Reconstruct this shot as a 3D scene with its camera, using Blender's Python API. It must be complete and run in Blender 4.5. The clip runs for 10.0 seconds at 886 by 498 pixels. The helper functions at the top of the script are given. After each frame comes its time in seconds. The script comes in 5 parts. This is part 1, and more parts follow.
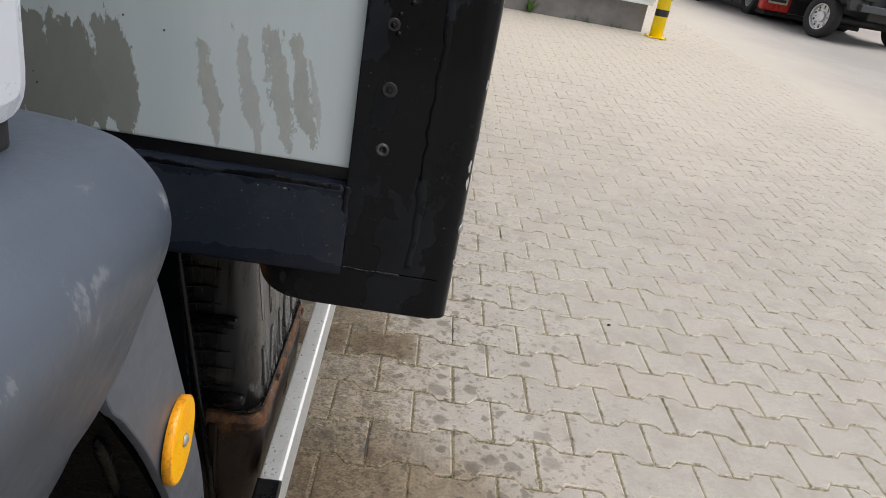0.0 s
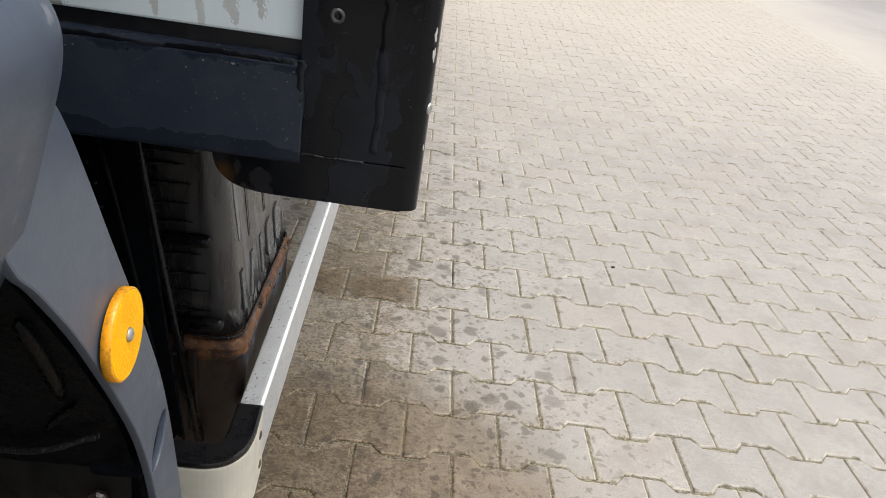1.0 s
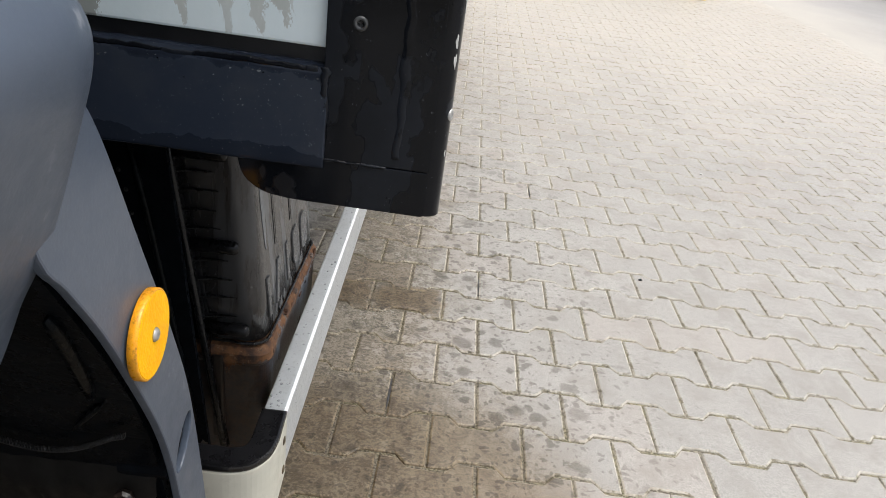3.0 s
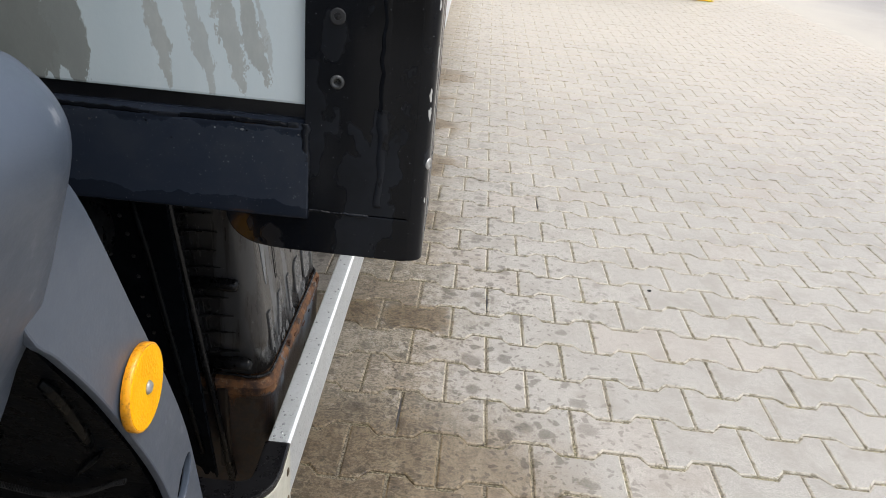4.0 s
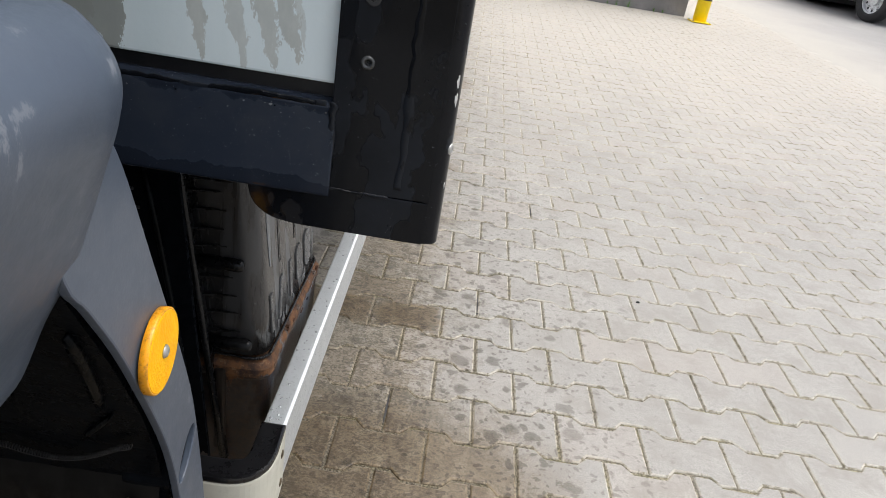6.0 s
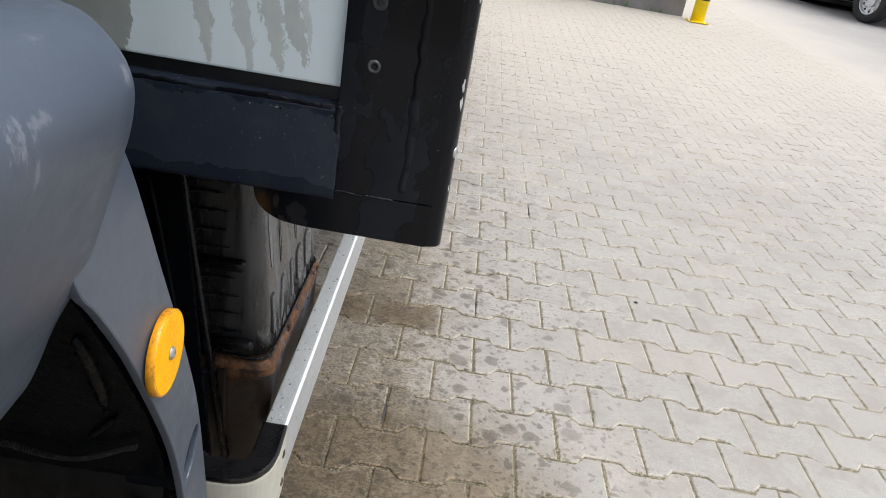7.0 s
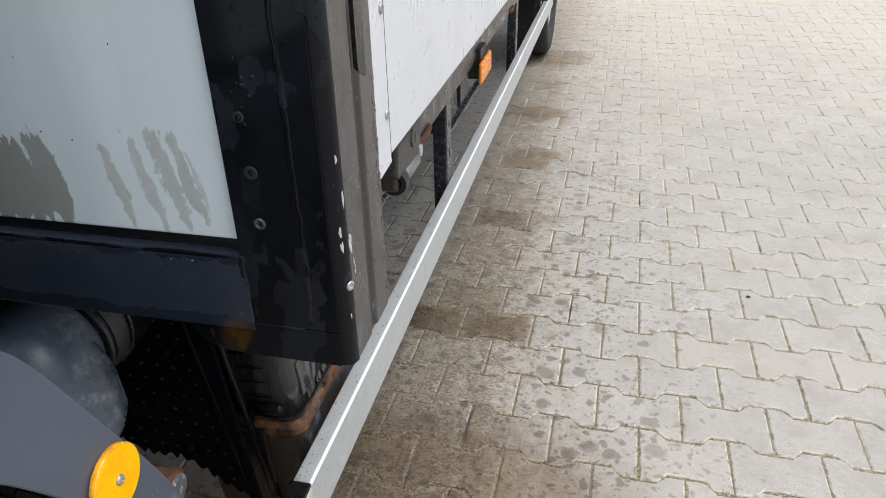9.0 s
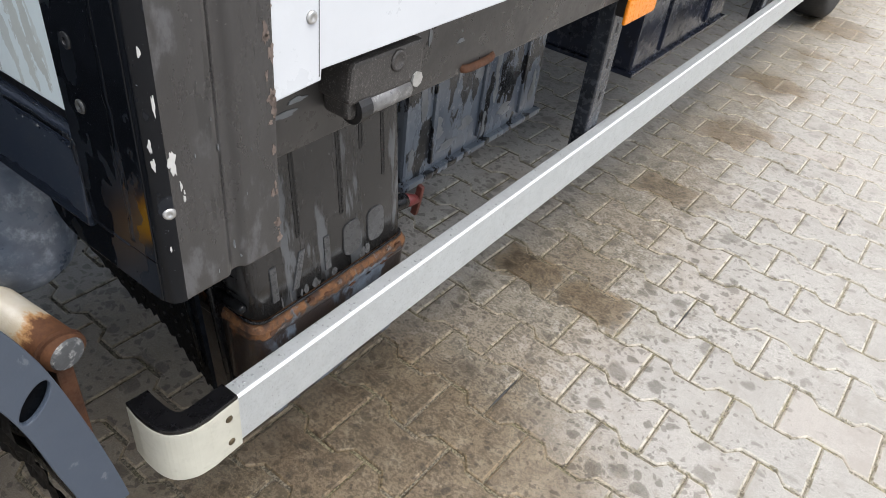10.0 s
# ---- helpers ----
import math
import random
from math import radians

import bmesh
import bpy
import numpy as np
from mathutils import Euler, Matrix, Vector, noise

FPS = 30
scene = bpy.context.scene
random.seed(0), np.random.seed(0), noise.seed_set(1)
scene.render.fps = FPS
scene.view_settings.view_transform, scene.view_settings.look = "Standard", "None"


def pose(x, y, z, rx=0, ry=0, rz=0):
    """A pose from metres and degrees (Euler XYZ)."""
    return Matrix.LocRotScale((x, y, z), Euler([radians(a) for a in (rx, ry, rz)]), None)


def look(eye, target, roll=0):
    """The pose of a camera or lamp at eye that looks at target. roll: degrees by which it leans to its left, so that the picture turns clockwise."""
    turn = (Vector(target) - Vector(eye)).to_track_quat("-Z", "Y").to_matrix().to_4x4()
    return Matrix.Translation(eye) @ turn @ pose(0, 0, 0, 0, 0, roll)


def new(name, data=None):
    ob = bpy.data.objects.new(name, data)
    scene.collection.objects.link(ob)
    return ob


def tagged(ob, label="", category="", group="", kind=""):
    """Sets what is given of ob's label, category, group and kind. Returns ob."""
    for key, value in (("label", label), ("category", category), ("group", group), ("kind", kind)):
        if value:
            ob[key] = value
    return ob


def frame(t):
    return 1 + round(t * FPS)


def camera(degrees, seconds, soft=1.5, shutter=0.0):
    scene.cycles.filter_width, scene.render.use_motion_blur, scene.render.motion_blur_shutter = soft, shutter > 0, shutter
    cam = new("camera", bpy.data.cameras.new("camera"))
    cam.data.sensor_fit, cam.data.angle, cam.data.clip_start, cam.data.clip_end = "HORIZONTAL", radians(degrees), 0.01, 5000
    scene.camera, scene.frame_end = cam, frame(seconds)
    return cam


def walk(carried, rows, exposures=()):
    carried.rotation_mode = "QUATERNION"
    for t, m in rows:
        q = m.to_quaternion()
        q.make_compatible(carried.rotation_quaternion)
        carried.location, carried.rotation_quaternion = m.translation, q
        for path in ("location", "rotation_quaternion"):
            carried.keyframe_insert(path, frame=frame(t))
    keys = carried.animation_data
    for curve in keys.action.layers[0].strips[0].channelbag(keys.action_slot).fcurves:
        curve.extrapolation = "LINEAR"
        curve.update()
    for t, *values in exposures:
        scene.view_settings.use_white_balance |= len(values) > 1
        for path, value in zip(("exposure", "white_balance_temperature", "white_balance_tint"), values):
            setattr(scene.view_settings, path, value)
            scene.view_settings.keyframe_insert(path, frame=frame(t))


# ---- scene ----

cam = camera(64.3, 10.0, 0.5, 0.0)
PATH = [
    (0, (-0.188, -1.228, 1.087), (-0.075, 0.596, 0.273), 10.4),
    (0.2, (-0.17, -1.215, 1.047), (-0.106, 0.59, 0.187), 9.6),
    (0.5, (-0.148, -1.216, 1.023), (-0.066, 0.57, 0.125), 9.6),
    (1, (-0.146, -1.21, 1.018), (-0.044, 0.567, 0.106), 9.2),
    (1.5, (-0.151, -1.214, 1.011), (-0.089, 0.561, 0.092), 9.2),
    (2, (-0.141, -1.212, 1.01), (-0.101, 0.564, 0.091), 7.9),
    (3.5, (-0.139, -1.218, 1.024), (-0.128, 0.58, 0.148), 8.4),
    (4, (-0.116, -1.218, 1.051), (-0.146, 0.581, 0.177), 5.9),
    (4.5, (-0.132, -1.229, 1.033), (-0.119, 0.58, 0.18), 9.1),
    (5, (-0.13, -1.229, 1.037), (-0.109, 0.581, 0.187), 9.3),
    (5.5, (-0.133, -1.235, 1.035), (-0.128, 0.575, 0.184), 9.5),
    (7, (-0.145, -1.239, 1.04), (-0.127, 0.569, 0.185), 10.0),
    (7.5, (-0.138, -1.25, 1.036), (-0.132, 0.56, 0.184), 9.8),
    (8, (-0.085, -1.251, 1.066), (-0.096, 0.552, 0.201), 4.9),
    (8.2, (-0.055, -1.241, 1.091), (-0.104, 0.586, 0.28), 1.3),
    (8.3, (-0.036, -1.232, 1.105), (-0.122, 0.604, 0.316), 0.6),
    (8.5, (0.01, -1.204, 1.131), (-0.173, 0.617, 0.323), -1.7),
    (8.7, (0.035, -1.197, 1.164), (-0.291, 0.554, 0.255), -2.3),
    (8.8, (0.042, -1.192, 1.183), (-0.305, 0.522, 0.214), -2.8),
    (9, (0.067, -1.179, 1.196), (-0.365, 0.515, 0.223), -1.1),
    (9.1, (0.079, -1.164, 1.193), (-0.352, 0.492, 0.158), 0.9),
    (9.2, (0.082, -1.143, 1.185), (-0.361, 0.472, 0.092), 1.5),
    (9.3, (0.086, -1.119, 1.178), (-0.38, 0.454, 0.031), 3.2),
    (9.5, (0.108, -1.062, 1.164), (-0.339, 0.472, -0.039), 4.8),
    (9.7, (0.144, -1.007, 1.172), (-0.457, 0.457, -0.051), 3.7),
    (9.8, (0.171, -0.976, 1.164), (-0.512, 0.46, -0.049), 2.8),
    (10, (0.239, -0.911, 1.169), (-0.642, 0.42, -0.036), 7.8),
]
# the phone darkens at the bright start and opens up as it turns to the truck
walk(cam, [(t, look(eye, target, roll)) for t, eye, target, roll in PATH],
     [(0, 0.24, 6680, 11), (0.5, 0.44, 6650, 11), (2, 0.56, 6450, 10), (5, 0.55, 6380, 10), (8.5, 0.52, 6300, 10), (9.3, 0.62, 6300, 10), (10, 0.83, 6300, 10)])

# ---- sky and light: bright, thinly overcast day ----
world = bpy.data.worlds.new("sky")
scene.world = world
world.use_nodes = True
wn, wl = world.node_tree.nodes, world.node_tree.links
sky = wn.new("ShaderNodeTexSky")
sky.sky_type = "NISHITA"
sky.sun_disc = False
sky.sun_elevation, sky.sun_rotation = radians(72), radians(90)
sky.air_density, sky.dust_density, sky.ozone_density = 1.0, 4.0, 1.0
veil = wn.new("ShaderNodeHueSaturation")
veil.inputs["Saturation"].default_value = 0.45
wl.new(sky.outputs[0], veil.inputs["Color"])
wl.new(veil.outputs[0], wn["Background"].inputs[0])
wn["Background"].inputs[1].default_value = 0.15

sun = new("sun", bpy.data.lights.new("sun", "SUN"))
sun.data.energy, sun.data.angle, sun.data.color = 2.3, radians(50), (1.0, 0.95, 0.885)
sun.matrix_world = look((3.1, 0.0, 9.5), (0, 0, 0))


# ---- materials ----
def nodes_of(name):
    m = bpy.data.materials.new(name)
    m.use_nodes = True
    return m, m.node_tree.nodes, m.node_tree.links, m.node_tree.nodes["Principled BSDF"]


def noise_tex(n, l, scale, detail=4, rough=0.6, vec=None, stretch=None):
    t = n.new("ShaderNodeTexNoise")
    t.inputs["Scale"].default_value, t.inputs["Detail"].default_value, t.inputs["Roughness"].default_value = scale, detail, rough
    src = vec or n.new("ShaderNodeNewGeometry").outputs["Position"]
    if stretch:
        mp = n.new("ShaderNodeMapping")
        mp.inputs["Scale"].default_value = stretch
        l.new(src, mp.inputs[0])
        src = mp.outputs[0]
    l.new(src, t.inputs["Vector"])
    return t.outputs["Fac"]


def ramp(n, l, fac, lo, hi, a=0.0, b=1.0):
    r = n.new("ShaderNodeMapRange")
    r.interpolation_type = "SMOOTHSTEP"
    for k, v in zip(("From Min", "From Max", "To Min", "To Max"), (lo, hi, a, b)):
        r.inputs[k].default_value = v
    l.new(fac, r.inputs["Value"])
    return r.outputs[0]


def calc(n, l, op, a, b=0.0):
    m = n.new("ShaderNodeMath")
    m.operation = op
    for k, v in enumerate((a, b)):
        if isinstance(v, (int, float)):
            m.inputs[k].default_value = v
        else:
            l.new(v, m.inputs[k])
    return m.outputs[0]


def mix(n, l, fac, a, b, how="MIX"):
    m = n.new("ShaderNodeMix")
    m.data_type, m.blend_type = "RGBA", how
    if isinstance(fac, (int, float)):
        m.inputs[0].default_value = fac
    else:
        l.new(fac, m.inputs[0])
    for k, v in ((6, a), (7, b)):
        if isinstance(v, tuple):
            m.inputs[k].default_value = (*v, 1)
        else:
            l.new(v, m.inputs[k])
    return m.outputs[2]


def bump(n, l, height, bsdf, strength=0.3, dist=0.002):
    b = n.new("ShaderNodeBump")
    b.inputs["Strength"].default_value, b.inputs["Distance"].default_value = strength, dist
    l.new(height, b.inputs["Height"])
    l.new(b.outputs[0], bsdf.inputs["Normal"])


def paint(name, base, rough=0.4, metal=0.0, var=0.25, dirt=(0.12, 0.11, 0.1), dirty=0.3, scale=5.0, grain=160.0,
          relief=0.15, rust=0.0, coat=0.0, streak=None, rough_var=0.15, scratch=0.0):
    """Painted or moulded surface: tone shifts, dirt film, fine grain and, where wanted, rust."""
    m, n, l, b = nodes_of(name)
    big, fine = noise_tex(n, l, scale, 5, 0.6, None, streak), noise_tex(n, l, grain, 3)
    dark = tuple(c * (1 - var) for c in base)
    col = mix(n, l, ramp(n, l, big, 0.3, 0.7), dark, tuple(min(1, c * (1 + var * 0.5)) for c in base))
    mid = noise_tex(n, l, scale * 5, 6, 0.7, None, streak)
    col = mix(n, l, ramp(n, l, mid, 0.5, 0.78, 0, dirty), col, dirt)
    rg = ramp(n, l, mid, 0.25, 0.75, max(0.03, rough - rough_var), min(1, rough + rough_var))
    if rust:
        rn = noise_tex(n, l, scale * 2.3, 7, 0.72)
        mask = ramp(n, l, rn, 0.62 - rust * 0.3, 0.68 - rust * 0.3)
        rc = mix(n, l, fine, (0.06, 0.022, 0.009), (0.20, 0.085, 0.032))
        col = mix(n, l, mask, col, rc)
        rg = calc(n, l, "MAXIMUM", rg, calc(n, l, "MULTIPLY", mask, 0.8))
    if scratch:
        scuff = ramp(n, l, noise_tex(n, l, 30, 8, 0.8, None, (1, 1, 0.5)), 0.64, 0.72, 0, scratch)
        col = mix(n, l, scuff, col, tuple(min(1, c * 2.4) for c in base))
    l.new(col, b.inputs["Base Color"])
    l.new(rg, b.inputs["Roughness"])
    b.inputs["Metallic"].default_value = metal
    b.inputs["Coat Weight"].default_value = coat
    bump(n, l, fine, b, relief, 0.001)
    return m


def streaked_panel():
    """Off-white panel whose film of dirt has run off in ragged streaks: top x, top z, foot x, foot z, half width, depth."""
    m, n, l, b = nodes_of("white_panel")
    tc = n.new("ShaderNodeTexCoord").outputs["Object"]
    sep = n.new("ShaderNodeSeparateXYZ")
    l.new(tc, sep.inputs[0])
    x, z = sep.outputs[0], sep.outputs[2]
    tone = noise_tex(n, l, 3, 5, 0.6, tc, (3, 3, 0.5))
    col = mix(n, l, ramp(n, l, tone, 0.3, 0.7), (0.58, 0.675, 0.70), (0.68, 0.76, 0.78))
    rag = calc(n, l, "SUBTRACT", noise_tex(n, l, 110, 6, 0.74, tc, (1, 1, 0.45)), 0.5)
    sway = calc(n, l, "SUBTRACT", noise_tex(n, l, 28, 3, 0.5, tc, (1, 1, 0.6)), 0.5)
    mask = None
    for x0, z0, x1, z1, w, k in STREAKS:
        f = calc(n, l, "DIVIDE", calc(n, l, "SUBTRACT", z0, z), z0 - z1)
        mid = calc(n, l, "ADD", calc(n, l, "MULTIPLY", f, x1 - x0), x0)
        d = calc(n, l, "ABSOLUTE", calc(n, l, "SUBTRACT", calc(n, l, "ADD", x, calc(n, l, "MULTIPLY", sway, 0.012)), mid))
        room = calc(n, l, "MINIMUM", calc(n, l, "MULTIPLY", f, 0.05), calc(n, l, "MULTIPLY", calc(n, l, "SUBTRACT", 1.0, f), 0.03))
        e = calc(n, l, "MINIMUM", calc(n, l, "SUBTRACT", calc(n, l, "MULTIPLY", calc(n, l, "MINIMUM", calc(n, l, "ADD", calc(n, l, "MULTIPLY", f, 0.8), 0.65), calc(n, l, "MULTIPLY", calc(n, l, "SUBTRACT", 1.0, f), 3.2)), w), d), room)
        e = ramp(n, l, calc(n, l, "ADD", e, calc(n, l, "MULTIPLY", rag, 0.03 * min(1, w / 0.007))), 0.0, 0.0007, 0, k)
        mask = e if mask is None else calc(n, l, "MAXIMUM", mask, e)
    grey = mix(n, l, ramp(n, l, noise_tex(n, l, 60, 5, 0.7, tc, (1, 1, 0.4)), 0.35, 0.7), (0.335, 0.35, 0.325), (0.43, 0.445, 0.41))
    # streaks nearest the cab darkened, the gap's shade put into their grey
    grey = mix(n, l, ramp(n, l, x, -0.262, -0.235, 0.75, 0), grey, (0.205, 0.22, 0.20))
    col = mix(n, l, mask, col, grey)
    spot = ramp(n, l, noise_tex(n, l, 170, 2, 0.5, tc, (1, 1, 0.5)), 0.76, 0.79, 0, 0.7)
    col = mix(n, l, spot, col, (0.25, 0.26, 0.24))
    l.new(col, b.inputs["Base Color"])
    l.new(ramp(n, l, mask, 0, 1, 0.28, 0.6), b.inputs["Roughness"])
    bump(n, l, calc(n, l, "SUBTRACT", noise_tex(n, l, 220, 3), mask), b, 0.12, 0.001)
    return m


STREAKS = [(-0.214, 0.990, -0.201, 0.915, 0.0065, 0.75), (-0.187, 1.000, -0.168, 0.903, 0.0065, 0.6), (-0.165, 1.004, -0.145, 0.910, 0.0075, 0.7), (-0.150, 1.003, -0.124, 0.914, 0.008, 0.75),
           (-0.136, 0.988, -0.119, 0.928, 0.003, 0.5), (-0.284, 0.995, -0.270, 0.900, 0.0156, 0.9), (-0.314, 0.99, -0.300, 0.900, 0.0192, 0.95), (-0.343, 0.992, -0.336, 0.900, 0.0192, 0.95),
           (-0.375, 0.985, -0.37, 0.900, 0.018, 0.95), (-0.415, 0.99, -0.41, 0.900, 0.02, 0.9), (-0.299, 0.972, -0.286, 0.905, 0.011, 0.9), (-0.330, 0.965, -0.318, 0.900, 0.012, 0.95), (-0.36, 0.97, -0.352, 0.90, 0.014, 0.95)]
white_panel = streaked_panel()
side_white = paint("side_white", (0.57, 0.59, 0.615), 0.35, 0, 0.05, (0.4, 0.4, 0.4), 0.12, 3, 200, 0.06)
def wet_black(name, base, scale, seed, dots=0.69, band=None, veil=1.0):
    """Black paint under a broken film of water: mirror-like patches beside dull, dusty ones tinted with painted sky
    reflection. band: the heights between which it has dried.
    """
    m, n, l, b = nodes_of(name)
    mp = n.new("ShaderNodeMapping")
    mp.inputs["Location"].default_value = (seed, seed * 1.7, 0)
    mp.inputs["Scale"].default_value = (1, 1, 0.6)
    pos = n.new("ShaderNodeNewGeometry").outputs["Position"]
    l.new(pos, mp.inputs[0])
    blotch = noise_tex(n, l, scale, 4, 0.5, mp.outputs[0])
    if band:
        sep = n.new("ShaderNodeSeparateXYZ")
        l.new(pos, sep.inputs[0])
        ragged = calc(n, l, "MULTIPLY", calc(n, l, "SUBTRACT", noise_tex(n, l, 24, 5, 0.65, mp.outputs[0], (1, 1, 0.2)), 0.5), 0.026)
        z = calc(n, l, "ADD", sep.outputs[2], ragged)
        film = calc(n, l, "MULTIPLY", ramp(n, l, z, band[0], band[0] + 0.0016), ramp(n, l, z, band[1], band[1] - 0.004))
        film = calc(n, l, "MULTIPLY", film, ramp(n, l, blotch, 0.30, 0.36))
    else:
        film = ramp(n, l, blotch, 0.52, 0.545)
    dust = noise_tex(n, l, 14, 5, 0.62)
    speck = ramp(n, l, noise_tex(n, l, 620, 2, 0.5), dots, dots + 0.03)
    speck = calc(n, l, "MULTIPLY", speck, ramp(n, l, noise_tex(n, l, 22, 3), 0.32, 0.6, 0.25, 1))
    # blue-grey reflection of the sky put into the colour of the dull patches
    col = mix(n, l, film, base, tuple(c * 1.35 + k * veil for c, k in zip(base, (0.0018, 0.0028, 0.0043))))
    col = mix(n, l, calc(n, l, "MULTIPLY", film, ramp(n, l, dust, 0.40, 0.66, 0, 0.75 * veil)), col, (0.030, 0.036, 0.047))
    col = mix(n, l, speck, col, (0.16, 0.17, 0.18))
    l.new(col, b.inputs["Base Color"])
    l.new(calc(n, l, "ADD", ramp(n, l, film, 0, 1, 0.06, 0.26), calc(n, l, "MULTIPLY", dust, 0.10)), b.inputs["Roughness"])
    b.inputs["Specular IOR Level"].default_value = 0.20
    bump(n, l, calc(n, l, "ADD", calc(n, l, "MULTIPLY", film, 0.35), noise_tex(n, l, 22, 3)), b, 0.10, 0.001)
    return m


def shell_mat():
    """Old blue-grey paint, rusted through along its weld and in runs, with black grime."""
    m, n, l, b = nodes_of("rusted_shell")
    sep = n.new("ShaderNodeSeparateXYZ")
    l.new(n.new("ShaderNodeNewGeometry").outputs["Position"], sep.inputs[0])
    cloud, fine = noise_tex(n, l, 17, 7, 0.7, None, (1, 1, 0.45)), noise_tex(n, l, 120, 5, 0.7)
    col = mix(n, l, ramp(n, l, noise_tex(n, l, 30, 6, 0.7), 0.4, 0.62), (0.125, 0.148, 0.178), (0.058, 0.067, 0.080))
    col = mix(n, l, ramp(n, l, noise_tex(n, l, 12, 6, 0.72, None, (1, 1, 0.5)), 0.49, 0.535, 0, 0.92), col, (0.024, 0.0145, 0.0095))
    # darker and browner at the front end
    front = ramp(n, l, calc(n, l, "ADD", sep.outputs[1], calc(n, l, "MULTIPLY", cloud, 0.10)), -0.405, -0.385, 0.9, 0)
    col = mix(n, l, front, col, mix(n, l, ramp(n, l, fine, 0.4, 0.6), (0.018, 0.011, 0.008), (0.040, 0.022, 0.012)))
    # rust starts at the weld and eats its way down
    rust = calc(n, l, "ADD", ramp(n, l, sep.outputs[2], 0.434, 0.460, 0.0, 0.24), cloud)
    rust = ramp(n, l, rust, 0.60, 0.64)
    tone = mix(n, l, ramp(n, l, noise_tex(n, l, 45, 6, 0.7), 0.35, 0.65), (0.022, 0.010, 0.006), (0.155, 0.064, 0.019))
    tone = mix(n, l, ramp(n, l, fine, 0.56, 0.66, 0, 0.6), tone, (0.24, 0.15, 0.085))
    col = mix(n, l, rust, col, tone)
    l.new(col, b.inputs["Base Color"])
    l.new(ramp(n, l, rust, 0, 1, 0.3, 0.75), b.inputs["Roughness"])
    bump(n, l, calc(n, l, "ADD", rust, fine), b, 0.6, 0.001)
    return m


def dull_black(name, base, rough):
    m = paint(name, base, rough, 0, 0.3, tuple(c * 3 for c in base), 0.5, 9, 110, 0.35)
    m.node_tree.nodes["Principled BSDF"].inputs["Specular IOR Level"].default_value = 0.025
    return m


black_gloss = wet_black("black_gloss", (0.0042, 0.005, 0.0068), 26, 3.0, 0.73, None, 0.32)
navy_gloss = wet_black("navy_gloss", (0.0125, 0.0165, 0.0255), 8, 7.0, 0.70, (0.8265, 0.887))
def post_side():
    """Brown-grey satin paint with upright wet runs, pale flakes and a painted sheen, stronger towards the foot."""
    m, n, l, b = nodes_of("grey_post")
    tc = n.new("ShaderNodeTexCoord").outputs["Object"]
    sep = n.new("ShaderNodeSeparateXYZ")
    l.new(tc, sep.inputs[0])
    run = noise_tex(n, l, 34, 5, 0.62, tc, (1, 1, 0.16))
    fine = noise_tex(n, l, 210, 5, 0.7, tc)
    col = mix(n, l, ramp(n, l, run, 0.3, 0.7), (0.022, 0.0205, 0.0205), (0.034, 0.0325, 0.0325))
    col = mix(n, l, ramp(n, l, run, 0.58, 0.62, 0, 0.75), col, (0.012, 0.0115, 0.012))
    # wet sheen painted as paler colour, growing towards the foot
    film = calc(n, l, "ADD", noise_tex(n, l, 17, 6, 0.68, tc, (1, 1, 0.5)), ramp(n, l, sep.outputs[2], 0.79, 0.92, 0.10, 0.0))
    col = mix(n, l, ramp(n, l, film, 0.585, 0.68, 0, 0.7), col, (0.088, 0.088, 0.093))
    col = mix(n, l, ramp(n, l, fine, 0.67, 0.71, 0, 0.5), col, (0.12, 0.115, 0.11))
    l.new(col, b.inputs["Base Color"])
    l.new(calc(n, l, "ADD", ramp(n, l, film, 0.45, 0.68, 0.20, 0.36), calc(n, l, "MULTIPLY", fine, 0.1)), b.inputs["Roughness"])
    b.inputs["Specular IOR Level"].default_value = 0.75
    bump(n, l, calc(n, l, "ADD", fine, calc(n, l, "MULTIPLY", film, 2.0)), b, 0.22, 0.001)
    return m


grey_post = post_side()
grey_rail = paint("grey_rail", (0.038, 0.035, 0.033), 0.34, 0, 0.25, (0.03, 0.03, 0.03), 0.5, 7, 120, 0.2)
def mottled_box():
    """Blue-grey paint under running water, gone to bare black in large ragged patches."""
    m, n, l, b = nodes_of("blue_tank")
    tone = noise_tex(n, l, 11, 5, 0.6, None, (1, 1, 0.4))
    col = mix(n, l, ramp(n, l, tone, 0.35, 0.65), (0.075, 0.089, 0.112), (0.125, 0.145, 0.172))
    bare = ramp(n, l, noise_tex(n, l, 23, 5, 0.62, None, (1, 1, 0.42)), 0.525, 0.545)
    col = mix(n, l, bare, col, (0.011, 0.012, 0.014))
    col = mix(n, l, ramp(n, l, noise_tex(n, l, 70, 5, 0.7), 0.60, 0.63, 0, 0.7), col, (0.18, 0.195, 0.22))
    l.new(col, b.inputs["Base Color"])
    l.new(ramp(n, l, tone, 0.3, 0.7, 0.12, 0.34), b.inputs["Roughness"])
    bump(n, l, calc(n, l, "SUBTRACT", noise_tex(n, l, 90, 3), bare), b, 0.3, 0.001)
    return m


